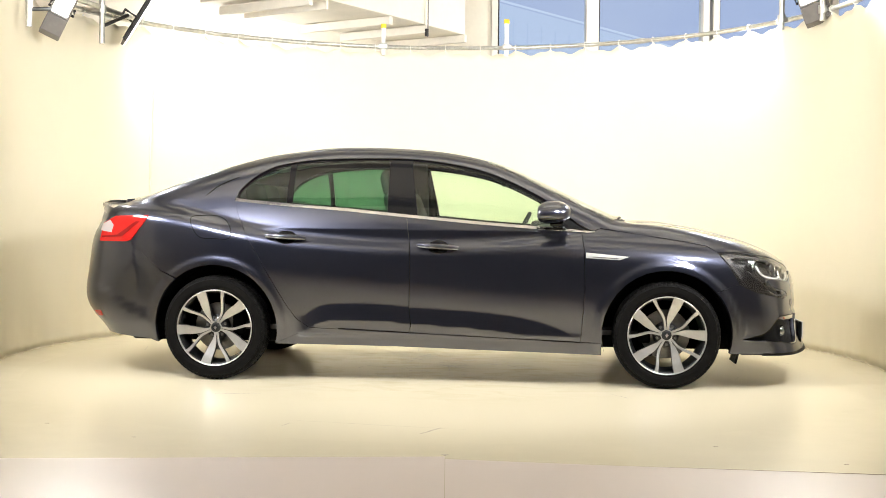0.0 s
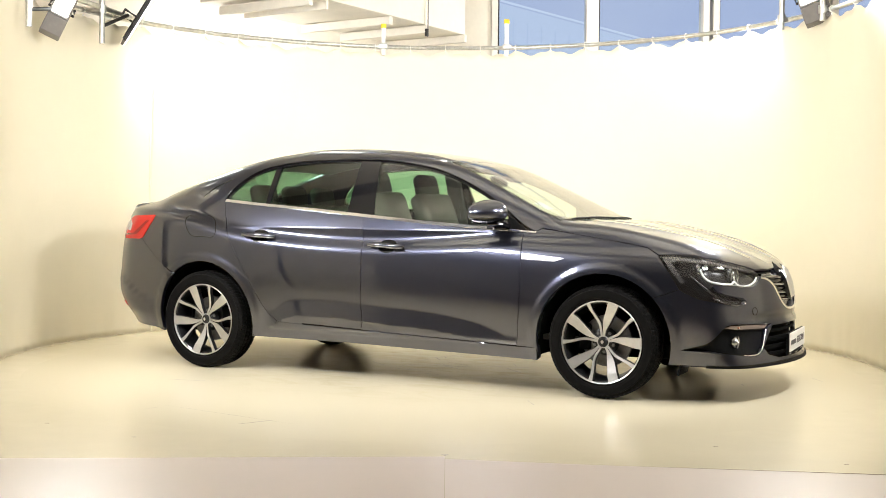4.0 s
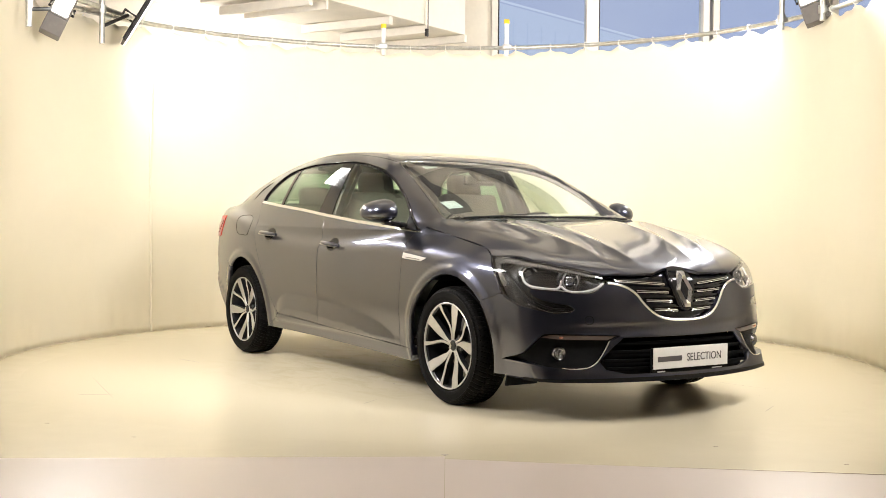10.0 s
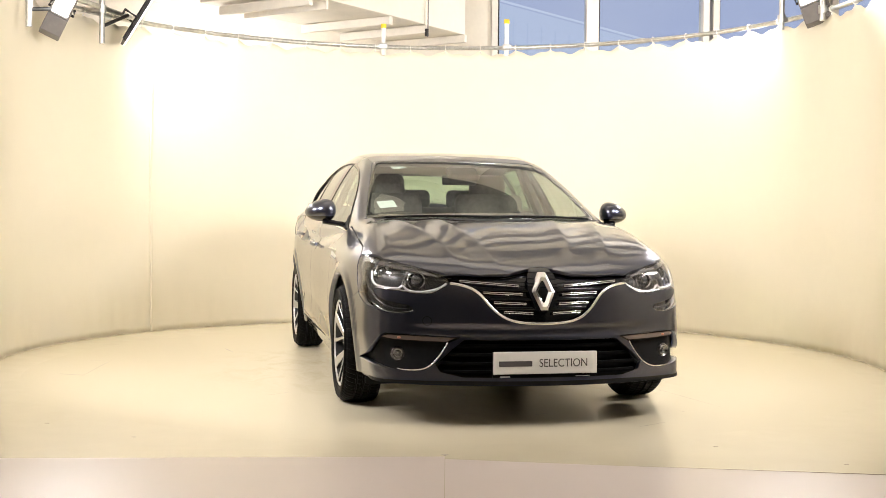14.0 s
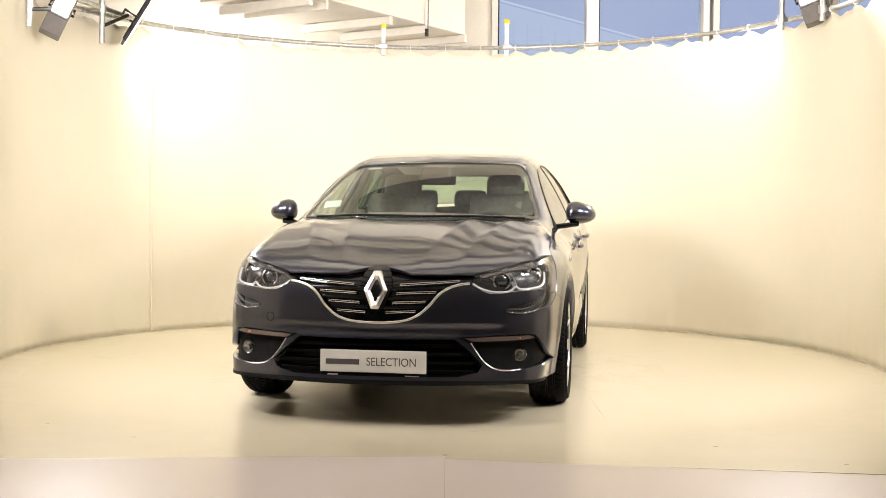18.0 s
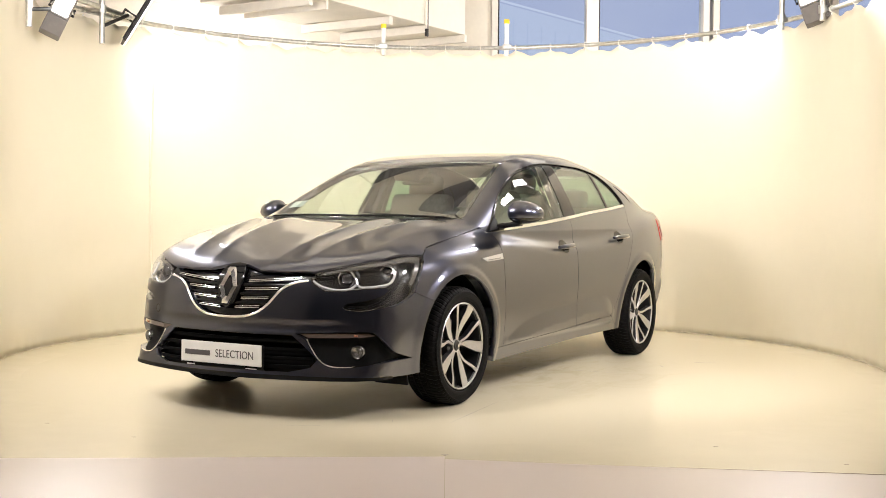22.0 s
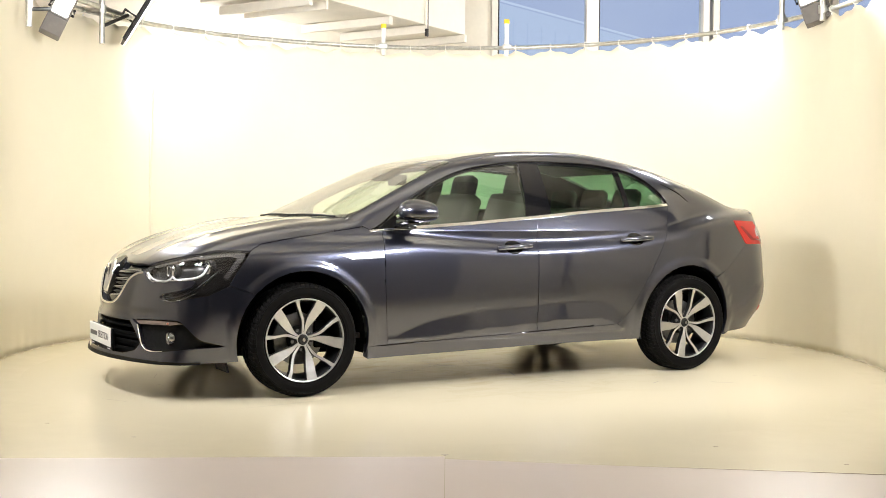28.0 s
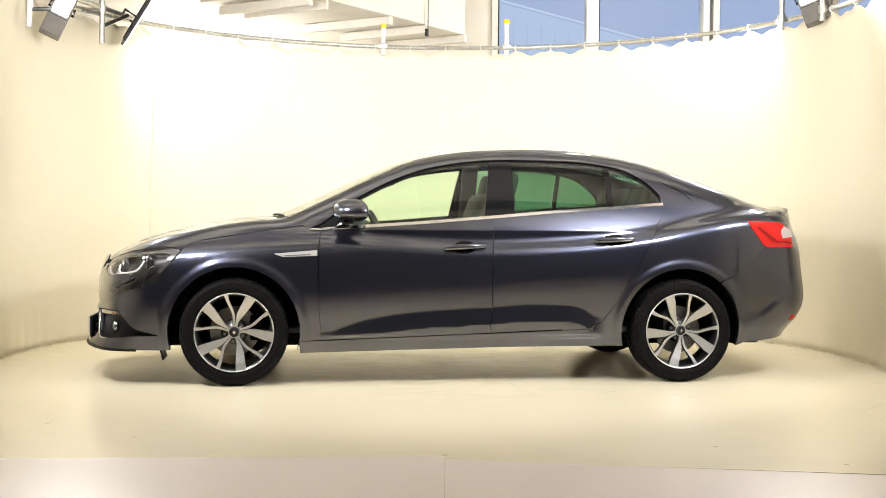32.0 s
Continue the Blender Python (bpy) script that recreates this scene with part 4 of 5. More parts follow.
# side glass with black surrounds
def side_glass(s):
    low = [(x, z + 0.012) for x, z in BELT]
    quarter = curved([(-1.238, 1.102), (-1.222, 1.150), (-1.155, 1.215), (-1.07, 1.270), (-0.985, 1.303), (-0.94, 1.313)], 4) + [(-0.938, 1.073)]
    panel("quarter_window", quarter, "side", REAR_GLASS, car, side=s, step=0.05, depth=0.004, offset=0.006, label="dark tinted fixed quarter glass")
    rear = [(-0.903, 1.070), (-0.903, 1.318), (-0.81, 1.332), (-0.634, 1.344), (-0.322, 1.348), (-0.316, 1.020), (-0.542, 1.043)]
    panel("rear_side_window", rear, "side", REAR_GLASS, car, side=s, step=0.05, depth=0.004, offset=0.006, label="dark green tinted rear door glass")
    front = curved([(-0.185, 1.343), (-0.110, 1.336), (0.064, 1.312), (0.237, 1.274), (0.409, 1.211), (0.582, 1.125), (0.66, 1.072), (0.735, 1.012)], 3) + [(0.755, 0.938), (0.585, 0.948), (0.212, 0.975), (-0.13, 1.004)]
    panel("front_side_window", front, "side", FRONT_GLASS, car, side=s, step=0.05, depth=0.004, offset=0.006, label="light green tinted front door glass")
    frame = DLO + BELT[::-1][1:-1]
    panel("window_frame", frame, "side", BLACK_GLOSS, car, holes=[inset(quarter, -0.001), inset(rear, -0.001), inset(front, -0.001)], side=s, step=0.03, offset=0.003, depth=0.02, gap=0.0, label="gloss black window surround and pillar covers")
    seal = cast("side", DLO)
    seal = seal + grad(seal) * 0.001
    part("window_seal", tubed([(q[0], q[1] * s, q[2]) for q in seal], 0.0045, 6), BLACK_GLOSS, car, smooth=60)
    strip = [(x, z + 0.013) for x, z in BELT[:-1]] + [(0.93, 0.921)] + [(x, z - 0.004) for x, z in BELT[::-1]]
    panel("chrome_strip", strip, "side", CHROME, car, side=s, step=0.03, offset=-0.004, depth=0.008, gap=0.0, label="bright chrome strip under the windows")


for s in (1, -1):
    side_glass(s)

# dark inside under the skin
part("underbody", boxed((3.8, 1.30, 0.09), pose(-0.05, 0, 0.26), 0.02), DARK_VOID, car)
part("engine_bay", boxed((0.95, 1.02, 0.50), pose(1.52, 0, 0.52), 0.02), DARK_VOID, car)
part("boot_box", boxed((0.55, 1.0, 0.55), pose(-1.80, 0, 0.62), 0.02), DARK_VOID, car)
# ---- wheels ----
YO, YI, RIM_R, TYRE_R = 0.890, 0.687, 0.230, 0.3165


def spoke_mesh(line, y0, y1, thick):
    """A spoke along a line of (radius, degrees, half width); the face dishes from y0 at the hub to y1 at the rim."""
    mid = [np.array((-r * math.cos(radians(a)), r * math.sin(radians(a)))) for r, a, w in line]
    left, right = [], []
    for i, (r, a, w) in enumerate(line):
        d = mid[min(i + 1, len(mid) - 1)] - mid[max(i - 1, 0)]
        d = d / np.linalg.norm(d)
        q = np.array((-d[1], d[0]))
        left.append(mid[i] + q * w)
        right.append(mid[i] - q * w)
    outline = left + right[::-1]
    n = len(outline)
    c = sum(outline) / n

    def face_y(q):
        return y0 + (y1 - y0) * min(1, max(0, (np.linalg.norm(q) - 0.04) / 0.17)) ** 1.5
    verts = [(q[0], face_y(q), q[1]) for q in outline]
    wide = left[0:0]
    for i, q in enumerate(outline):
        m = mid[i] if i < len(mid) else mid[n - 1 - i]
        e = m + (q - m) * (1 + 0.0018 / max(np.linalg.norm(q - m), 1e-4))
        wide.append(e)
    verts += [(q[0], face_y(q) - 0.003, q[1]) for q in wide]
    verts += [(q[0], face_y(q) - thick, q[1]) for q in wide]
    faces, ids = [], []
    k = len(mid)
    for i in range(k - 1):
        faces.append((i, i + 1, n - 2 - i, n - 1 - i))
        ids.append(0)
        faces.append((2 * n + n - 1 - i, 2 * n + n - 2 - i, 2 * n + i + 1, 2 * n + i))
        ids.append(1)
    for b in (0, n):
        for i in range(n):
            j = (i + 1) % n
            faces.append((b + j, b + i, b + n + i, b + n + j))
            ids.append(0 if b == 0 else 1)
    return verts, faces, ids


BLADE = [(0.034, 8.5, 0.0050), (0.046, 9.4, 0.0056), (0.062, 9.4, 0.0072), (0.078, 9.0, 0.0110), (0.098, 7.0, 0.0160), (0.120, 5.2, 0.0200), (0.150, 2.8, 0.0235), (0.180, 0.8, 0.0262), (0.224, 0, 0.0295)]
ARM = [(0.034, 30, 0.0048), (0.046, 28.5, 0.0050), (0.062, 27.0, 0.0052), (0.080, 26.0, 0.0055), (0.104, 27.0, 0.0060), (0.126, 30.0, 0.0062), (0.150, 33.2, 0.0064), (0.185, 36.3, 0.0072), (0.224, 37.2, 0.0105)]


def lathed(profile, seg=72, m=None):
    return lathe(bmesh.new(), profile, m, seg)


WHEEL_MESH = {}


def treaded(profile, seg=360):
    """The tyre turned from its profile, with slanted cuts across the tread rows and ribs on the sidewall."""
    verts, faces = [], []
    for r, y in profile:
        for k in range(seg):
            a = 2 * math.pi * k / seg
            cut = 0.0
            if r > TYRE_R - 0.006 or (r > TYRE_R - 0.024 and y > YO - 0.03):
                row = k + int((y - YI) * 60)
                cut = 0.004 if row % 5 == 0 else 0.0
            if abs(r - RIM_R - 0.0575) < 0.006 and (k // 10) % 4 == 0:
                cut = -0.0012
            verts.append(((r - cut) * math.cos(a), y, (r - cut) * math.sin(a)))
    for i in range(len(profile) - 1):
        for k in range(seg):
            j = (k + 1) % seg
            faces.append((i * seg + k, (i + 1) * seg + k, (i + 1) * seg + j, i * seg + j))
    ob = mesh_object("tyre", verts, faces, RUBBER, smooth=False)
    return ob


def wheel(x, s, phase):
    """A tyre on an alloy rim with five wide blades and five slim arms; outer face towards +y before turning."""
    barrel = part("wheel", lathed([(RIM_R + 0.001, YO - 0.012), (RIM_R - 0.012, YO - 0.020), (RIM_R - 0.02, YO - 0.06), (RIM_R - 0.03, YI + 0.06), (RIM_R - 0.005, YI + 0.01), (RIM_R, YI + 0.012)]), RIM_DARK, car,
                  "alloy wheel with five wide polished blades and slim arms", smooth=40)
    barrel.matrix_basis = pose(x, 0, HUB_Z) if s > 0 else pose(x, 0, HUB_Z, 0, 0, 180)
    R, r = TYRE_R, RIM_R
    if "tyre" not in WHEEL_MESH:
        tyre = treaded([(r - 0.002, YO - 0.014), (r + 0.004, YO - 0.006), (r + 0.012, YO - 0.005), (r + 0.016, YO), (r + 0.03, YO + 0.004), (r + 0.055, YO + 0.004), (r + 0.058, YO + 0.0055), (r + 0.062, YO + 0.003),
                        (R - 0.022, YO - 0.004), (R - 0.010, YO - 0.012), (R - 0.003, YO - 0.026), (R, YO - 0.045), (R, YO - 0.058), (R - 0.007, YO - 0.060), (R - 0.007, YO - 0.067), (R, YO - 0.069),
                        (R + 0.001, YO - 0.095), (R - 0.007, YO - 0.097), (R - 0.007, YO - 0.105), (R + 0.001, YO - 0.107), (R, YO - 0.133), (R - 0.007, YO - 0.135), (R - 0.007, YO - 0.142), (R, YO - 0.144),
                        (R - 0.003, YI + 0.026), (R - 0.02, YI + 0.005), (R - 0.05, YI), (r, YI + 0.01)])
        WHEEL_MESH["tyre"] = tyre.data
    else:
        tyre = new("tyre", WHEEL_MESH["tyre"])
    tyre.parent = barrel
    tyre["label"] = "black road tyre with grooved tread"
    part("rim_lip", lathed([(RIM_R + 0.001, YO - 0.012), (RIM_R + 0.002, YO - 0.005), (RIM_R - 0.0005, YO - 0.003), (RIM_R - 0.005, YO - 0.005), (RIM_R - 0.007, YO - 0.012)]), SATIN, barrel, "polished silver rim edge", smooth=50)
    for k in range(5):
        for outline, turn, nm in ((BLADE, 0, "blade"), (ARM, 0, "arm")):
            key = nm
            a = phase + 72 * k + turn
            if key not in WHEEL_MESH:
                v, f, ids = spoke_mesh(outline, YO - 0.040, YO - 0.006, 0.034)
                ob = mesh_object(nm, v, f, None, barrel, mats=[SATIN, RIM_DARK], mat_ids=ids, smooth=False)
                WHEEL_MESH[key] = ob.data
            else:
                ob = new(nm, WHEEL_MESH[key])
                ob.parent = barrel
            # seen from outside, angles run anticlockwise with forward to the right on the right flank
            ob.matrix_basis = Matrix.Rotation(radians(a), 4, "Y")
    hub = part("hub", lathed([(0.0005, YO - 0.034), (0.022, YO - 0.035), (0.026, YO - 0.040), (0.040, YO - 0.052), (0.066, YO - 0.062), (0.078, YO - 0.095)], 40), RIM_DARK, barrel, smooth=30)
    part("hub_ring", lathed([(0.029, YO - 0.046), (0.030, YO - 0.041), (0.0345, YO - 0.041), (0.0355, YO - 0.046)], 40), SATIN, barrel, smooth=50)
    part("hub_emblem", prism([(0, 0.013), (0.010, 0), (0, -0.013), (-0.010, 0)], -0.003, pose(0, YO - 0.026, 0)), CHROME, barrel)
    for k in range(5):
        a = radians(phase + 72 * k + 18 - 36)
        part("wheel_bolt", lathed([(0.0004, YO - 0.054), (0.008, YO - 0.055), (0.010, YO - 0.060), (0.0105, YO - 0.085)], 12, pose(-0.057 * math.cos(a), 0, 0.057 * math.sin(a))), STEEL, barrel)
    part("brake_disc", lathed([(0.05, YO - 0.110), (0.145, YO - 0.112), (0.146, YO - 0.135), (0.05, YO - 0.135)], 48), STEEL, barrel, smooth=30)
    part("brake_caliper", boxed((0.07, 0.06, 0.15), pose(-0.125 * (1 if s > 0 else -1) * (1 if x > 0 else -1), YO - 0.12, 0.02), 0.012), DARK_VOID, barrel)
    return barrel


for x, s, phase in ((-HUB_X, -1, 112), (HUB_X, -1, 73), (HUB_X, 1, 65), (-HUB_X, 1, 112)):
    wheel(x, s, phase)

for x in (-HUB_X, HUB_X):
    for s in (1, -1):
        bm = bmesh.new()
        ringa = [[bm.verts.new((x + 0.392 * math.cos(radians(a)), s * yy, HUB_Z + 0.392 * math.sin(radians(a)))) for a in range(-14, 195, 8)] for yy in (0.52, 0.815)]
        for k in range(len(ringa[0]) - 1):
            bm.faces.new((ringa[0][k], ringa[0][k + 1], ringa[1][k + 1], ringa[1][k]))
        bm.faces.new(ringa[0])
        part("wheel_arch_liner", bm, DARK_VOID, car)

# ---- car details ----
def line_on(dom, pts, lift=0.0):
    p = cast(dom, pts)
    return p + grad(p) * lift


def both(make):
    for s in (1, -1):
        make(s)


def mir(p, s):
    return [(q[0], q[1] * s, q[2]) for q in p]


SMOKE = vary(material("smoked_lamp_housing", (0.016, 0.014, 0.013), 0.3, 0.2), 40, 0.2)
BAND = vary(material("pale_lamp_band", (0.11, 0.103, 0.10), 0.22, 0.4, 0.6), 30, 0.1)
RIM_GREY = material("silvered_plastic", (0.30, 0.30, 0.305), 0.14, 1.0)
BULB = material("projector_glass", (0.16, 0.16, 0.18), 0.05, 0.9, 1.0)
LAMP_CLEAR = material("frosted_light_guide", (0.78, 0.78, 0.78), 0.12, 0.1, 1.0)
HL_BELT = front_belt(HL_LOW_F + HL_HOOK_F[:]) + side_belt(HL_HOOK_S) + side_belt(HL_TOP_S[:1]) + side_belt(HL_TOP_S[1:]) + front_belt(HL_TOP_F)


def headlight(s):
    lens = panel("headlight", HL_BELT, "belt", LENS, car, side=s, step=0.03, depth=0.006, offset=0.002, label="clear headlight lens over a black housing")
    panel("housing", HL_BELT, "belt", SMOKE, lens, side=s, step=0.02, depth=0.002, offset=0.058, gap=-0.012)
    # pale band along the top and down the outer side
    band = side_belt([(1.785, 0.655), (1.735, 0.715), (1.672, 0.800)]) + side_belt(HL_TOP_S[1:]) + front_belt([(0.735, 0.786), (0.66, 0.768), (0.56, 0.744), (0.50, 0.726), (0.50, 0.718), (0.56, 0.732), (0.66, 0.754), (0.735, 0.770)]) + side_belt([(1.765, 0.785), (1.725, 0.775), (1.765, 0.715), (1.805, 0.668)])
    panel("top_band", band, "belt", BAND, lens, side=s, step=0.02, offset=0.014, depth=0.012, gap=0.0, label="pale translucent band along the lamp's top")
    low = line_on("front", curved([(0.800, 0.735), (0.804, 0.700), (0.798, 0.676), (0.780, 0.664), (0.736, 0.657), (0.690, 0.655), (0.668, 0.668), (0.650, 0.652), (0.620, 0.641), (0.56, 0.643), (0.50, 0.660), (0.462, 0.685)], 4), -0.016)
    part("light_strip", tubed(mir(low, s), 0.0062, 8), LAMP_CLEAR, lens, "bright clear light guide", smooth=60)
    lip = line_on("front", curved([(0.785, 0.655), (0.74, 0.650), (0.68, 0.646), (0.60, 0.636), (0.53, 0.638), (0.475, 0.668)], 4), -0.006)
    part("lower_lip", tubed(mir(lip, s), 0.0028, 8), CHROME, lens, smooth=60)
    hook = line_on("front", curved([(0.640, 0.557), (0.700, 0.556), (0.755, 0.570), (0.795, 0.602), (0.818, 0.650), (0.826, 0.700)], 4), -0.020)
    part("light_hook", tubed(mir(hook, s), 0.0055, 8), SMOKE, lens, "smoky light guide in the lamp's hook", smooth=60)
    # the thin highlight on the hook's lower edge, made as a silvery line
    rim = line_on("front", curved([(0.622, 0.550), (0.640, 0.543), (0.700, 0.537), (0.755, 0.549), (0.80, 0.580)], 4), -0.004)
    part("hook_highlight", tubed(mir(rim, s), 0.0022, 8), RIM_GREY, lens, smooth=60)
    for yy, zz, xx, r, yaw in ((0.590, 0.690, 2.016, 0.038, 12), (0.735, 0.716, 1.874, 0.034, 28)):
        m = Matrix.Translation((xx, yy * s, zz)) @ Matrix.Rotation(radians(-90 + yaw * s), 4, "Z")
        part("cup", lathed([(r - 0.002, -0.03), (r + 0.004, -0.008), (r + 0.010, 0.002), (r + 0.022, -0.004), (r + 0.026, -0.02)], 32, m), SMOKE, lens, smooth=50)
        part("projector", lathed([(0.0005, 0.014), (r * 0.45, 0.011), (r * 0.8, 0.003), (r * 0.96, -0.012)], 32, m), BULB, lens, "round projector lens", smooth=60)
        # bright arcs beside the projector
        for a0, a1 in ((115, 250), (-55, 55)) if yaw < 20 else ((110, 265), (-20, 60)):
            pts = [m @ Vector(((r + 0.004) * math.cos(radians(a0 + (a1 - a0) * k / 10)), 0.006, (r + 0.004) * math.sin(radians(a0 + (a1 - a0) * k / 10)))) for k in range(11)]
            part("bezel", tubed(pts, [0.002] + [0.0042] * 9 + [0.002], 8), CHROME, lens, smooth=50)
        for k in range(3):
            q = [m @ Vector((-r * 0.7 + 1.4 * r * t / 6, 0.008, (k - 1) * r * 0.42)) for t in range(7)]
            part("lens_rib", tubed(q, 0.0012, 6), RIM_GREY, lens, smooth=50)
    c = line_on("front", [(0.660, 0.684)], -0.020)[0]
    part("reflector", boxed((0.012, 0.026, 0.034), Matrix.Translation((c[0], c[1] * s, c[2])) @ Matrix.Rotation(radians(25 * -s), 4, "Z") @ Matrix.Rotation(radians(24 * s), 4, "X"), 0.004), CHROME, lens)


both(headlight)

# radiator grille with its chrome frame, bars and badge
GRILLE_HALF = front_belt(U_F[:-1]) + front_belt([(0.0, 0.491)])
GR_TOP = front_belt(HOOD_F)
grille_loop = GRILLE_HALF + mirror_belt(front_belt(U_F[:-1])) + mirror_belt(GR_TOP[:-1]) + [GR_TOP[-1]] + GR_TOP[:-1][::-1]
grille = panel("grille", grille_loop, "belt", BLACK_GLOSS, car, step=0.025, offset=0.030, depth=0.03, gap=-0.006, label="gloss black grille with chrome bars")
u_line = line_on("front", curved(U_F, 3), -0.002)
u_all = mir(u_line, 1) + mir(u_line[:-1], -1)[::-1]
part("chrome_frame", tubed(u_all, 0.0075, 10), CHROME, grille, "curved chrome frame under the grille", smooth=60)
for y0, z0, y1, z1, rr in ((0.115, 0.676, 0.40, 0.697, 0.0023), (0.100, 0.634, 0.290, 0.641, 0.0023), (0.082, 0.587, 0.242, 0.594, 0.0023), (0.050, 0.541, 0.195, 0.548, 0.0021)):
    for s in (1, -1):
        up = line_on("front", [(y0 + (y1 - y0) * t / 6, z0 + 0.004 + (z1 - z0) * t / 6) for t in range(7)], -0.010)
        dn = line_on("front", [(y0 + (y1 - y0) * t / 6, z0 - 0.004 + (z1 - z0) * t / 6) for t in range(7)], -0.010)
        bar = part("grille_bar", tubed(mir(np.concatenate([up, dn[::-1]]), s), rr, 8, True), CHROME, grille, "slim black bar edged in chrome", smooth=60)
        mid = (up + dn) / 2 - np.array([0.003, 0, 0])
        part("bar_core", tubed(mir(mid, s), 0.004, 6), BLACK_GLOSS, bar, smooth=60)
for zz, half in ((0.657, 0.34), (0.612, 0.28), (0.566, 0.23)):
    ln = line_on("front", [(-half + 2 * half * t / 14, zz) for t in range(15)], -0.020)
    part("grille_slat", tubed(mir(ln, 1), 0.009, 6), BLACK_GLOSS, grille, smooth=60)
plate_pts = [(0.0, 0.757), (0.046, 0.752), (0.068, 0.722), (0.076, 0.66), (0.040, 0.56), (0.0, 0.534)]
panel("badge_surround", plate_pts + [(-y, z) for y, z in plate_pts[1:-1][::-1]], "front", BLACK_GLOSS, grille, step=0.02, offset=-0.004, depth=0.05, gap=0.0)


def badge():
    """A plain upright lozenge frame with blunt tips and broad bevelled faces."""
    def loop(w, h, t):
        return [(-t, h), (t, h), (w, 0.0), (t, -h), (-t, -h), (-w, 0.0)]
    rings = [(loop(0.063, 0.094, 0.020), 2.206), (loop(0.058, 0.088, 0.018), 2.218), (loop(0.042, 0.070, 0.011), 2.229), (loop(0.027, 0.052, 0.004), 2.216), (loop(0.025, 0.049, 0.003), 2.196)]
    v = [(x - 0.30 * z, y, 0.645 + z) for pts, x in rings for y, z in pts]
    f = []
    for k in range(len(rings) - 1):
        for i in range(6):
            j = (i + 1) % 6
            f.append((6 * k + i, 6 * k + j, 6 * (k + 1) + j, 6 * (k + 1) + i))
    mesh_object("badge", v, f, CHROME, grille, "chrome lozenge badge", smooth=False)


badge()

# lower intake with slats, number plate holder
intake = panel("lower_intake", lower_loop, "belt", DARK_VOID, car, step=0.04, offset=0.06, depth=0.004, gap=-0.02, label="black lower air intake with slats")
for zz, half in ((0.385, 0.42), (0.345, 0.47), (0.305, 0.50), (0.268, 0.49)):
    ln = line_on("front", [(-half + 2 * half * t / 20, zz) for t in range(21)], -0.028)
    part("slat", tubed(mir(ln, 1), [0.010] * 21, 6), DARK_VOID, intake, smooth=60)
PL_X = 2.270
holder = part("plate_holder", boxed((0.016, 0.522, 0.130), pose(PL_X - 0.014, 0, 0.294), 0.004), BLACK, car, "black plate holder")
plate = part("number_plate", boxed((0.006, 0.520, 0.108), pose(PL_X, 0, 0.307), 0.003), WHITE_PLATE, holder, "white dealer plate with dark lettering")
part("word_bar", boxed((0.002, 0.165, 0.026), pose(PL_X + 0.0035, -0.150, 0.303), 0.0008), INK, holder)
txt = bpy.data.curves.new("lettering", "FONT")
txt.body, txt.size, txt.extrude, txt.align_x = "SELECTION", 0.056, 0.0008, "CENTER"
txt.materials.append(INK)
lettering = new("lettering", txt)
lettering.parent = holder
lettering.matrix_basis = Matrix.Translation((PL_X + 0.0035, 0.090, 0.287)) @ Matrix(((0, 0, 1, 0), (1, 0, 0, 0), (0, 1, 0, 0), (0, 0, 0, 1))) @ Matrix.Diagonal((0.86, 1, 1, 1))
part("small_print", boxed((0.002, 0.05, 0.006), pose(PL_X - 0.005, -0.2, 0.240)), WHITE_PLATE, holder)
part("small_print", boxed((0.002, 0.07, 0.004), pose(PL_X - 0.005, 0.19, 0.240)), WHITE_PLATE, holder)


def fog_pod(s):
    pod = panel("fog_lamp_pod", pod_loop, "belt", BLACK, car, side=s, step=0.03, offset=0.035, depth=0.004, gap=-0.015, label="black fog lamp recess with chrome edge")
    strip = front_belt([(0.425, 0.422), (0.58, 0.427), (0.735, 0.429), (0.77, 0.417), (0.70, 0.408), (0.58, 0.405), (0.47, 0.403)])
    panel("turn_lamp", strip, "belt", TURN_LENS, pod, side=s, step=0.03, offset=0.008, depth=0.01, gap=0.0, label="slim smoky lamp strip")
    c = line_on("front", [(0.685, 0.417)], -0.0105)[0]
    part("amber_bulb", boxed((0.012, 0.022, 0.010), Matrix.Translation((c[0], c[1] * s, c[2])), 0.003), ORANGE, pod)
    edge = line_on("front", curved([(0.462, 0.398), (0.492, 0.350), (0.537, 0.297), (0.59, 0.270), (0.66, 0.266), (0.70, 0.271)], 4), -0.004)
    part("chrome_edge", tubed(mir(edge, s), [0.0042] * (len(edge) - 6) + [0.0036, 0.003, 0.0025, 0.002, 0.0014, 0.0008], 8), CHROME, pod, smooth=60)
    c = line_on("front", [(0.700, 0.343)], -0.030)[0]
    m = Matrix.Translation((c[0], c[1] * s, c[2])) @ Matrix.Rotation(radians(-90 + 10 * s), 4, "Z")
    part("fog_lamp", lathed([(0.0005, -0.012), (0.016, -0.008), (0.026, 0.004), (0.032, 0.008), (0.035, 0.004), (0.036, -0.01)], 32, m), RIM_GREY, pod, "round fog lamp", smooth=50)
    part("fog_bulb", lathed([(0.0005, 0.014), (0.006, 0.015), (0.009, 0.010), (0.014, 0.013), (0.018, 0.008), (0.023, 0.010), (0.028, 0.002), (0.029, -0.004)], 24, m), RIM_GREY, pod, smooth=60)


both(fog_pod)
ln = line_on("front", [(-0.555 + 0.021 * math.cos(k * math.pi / 12), 0.500 + 0.021 * math.sin(k * math.pi / 12)) for k in range(24)], 0.0)
part("tow_eye_cover", tubed(mir(ln, 1), 0.0016, 6, True), DARK_VOID, car)


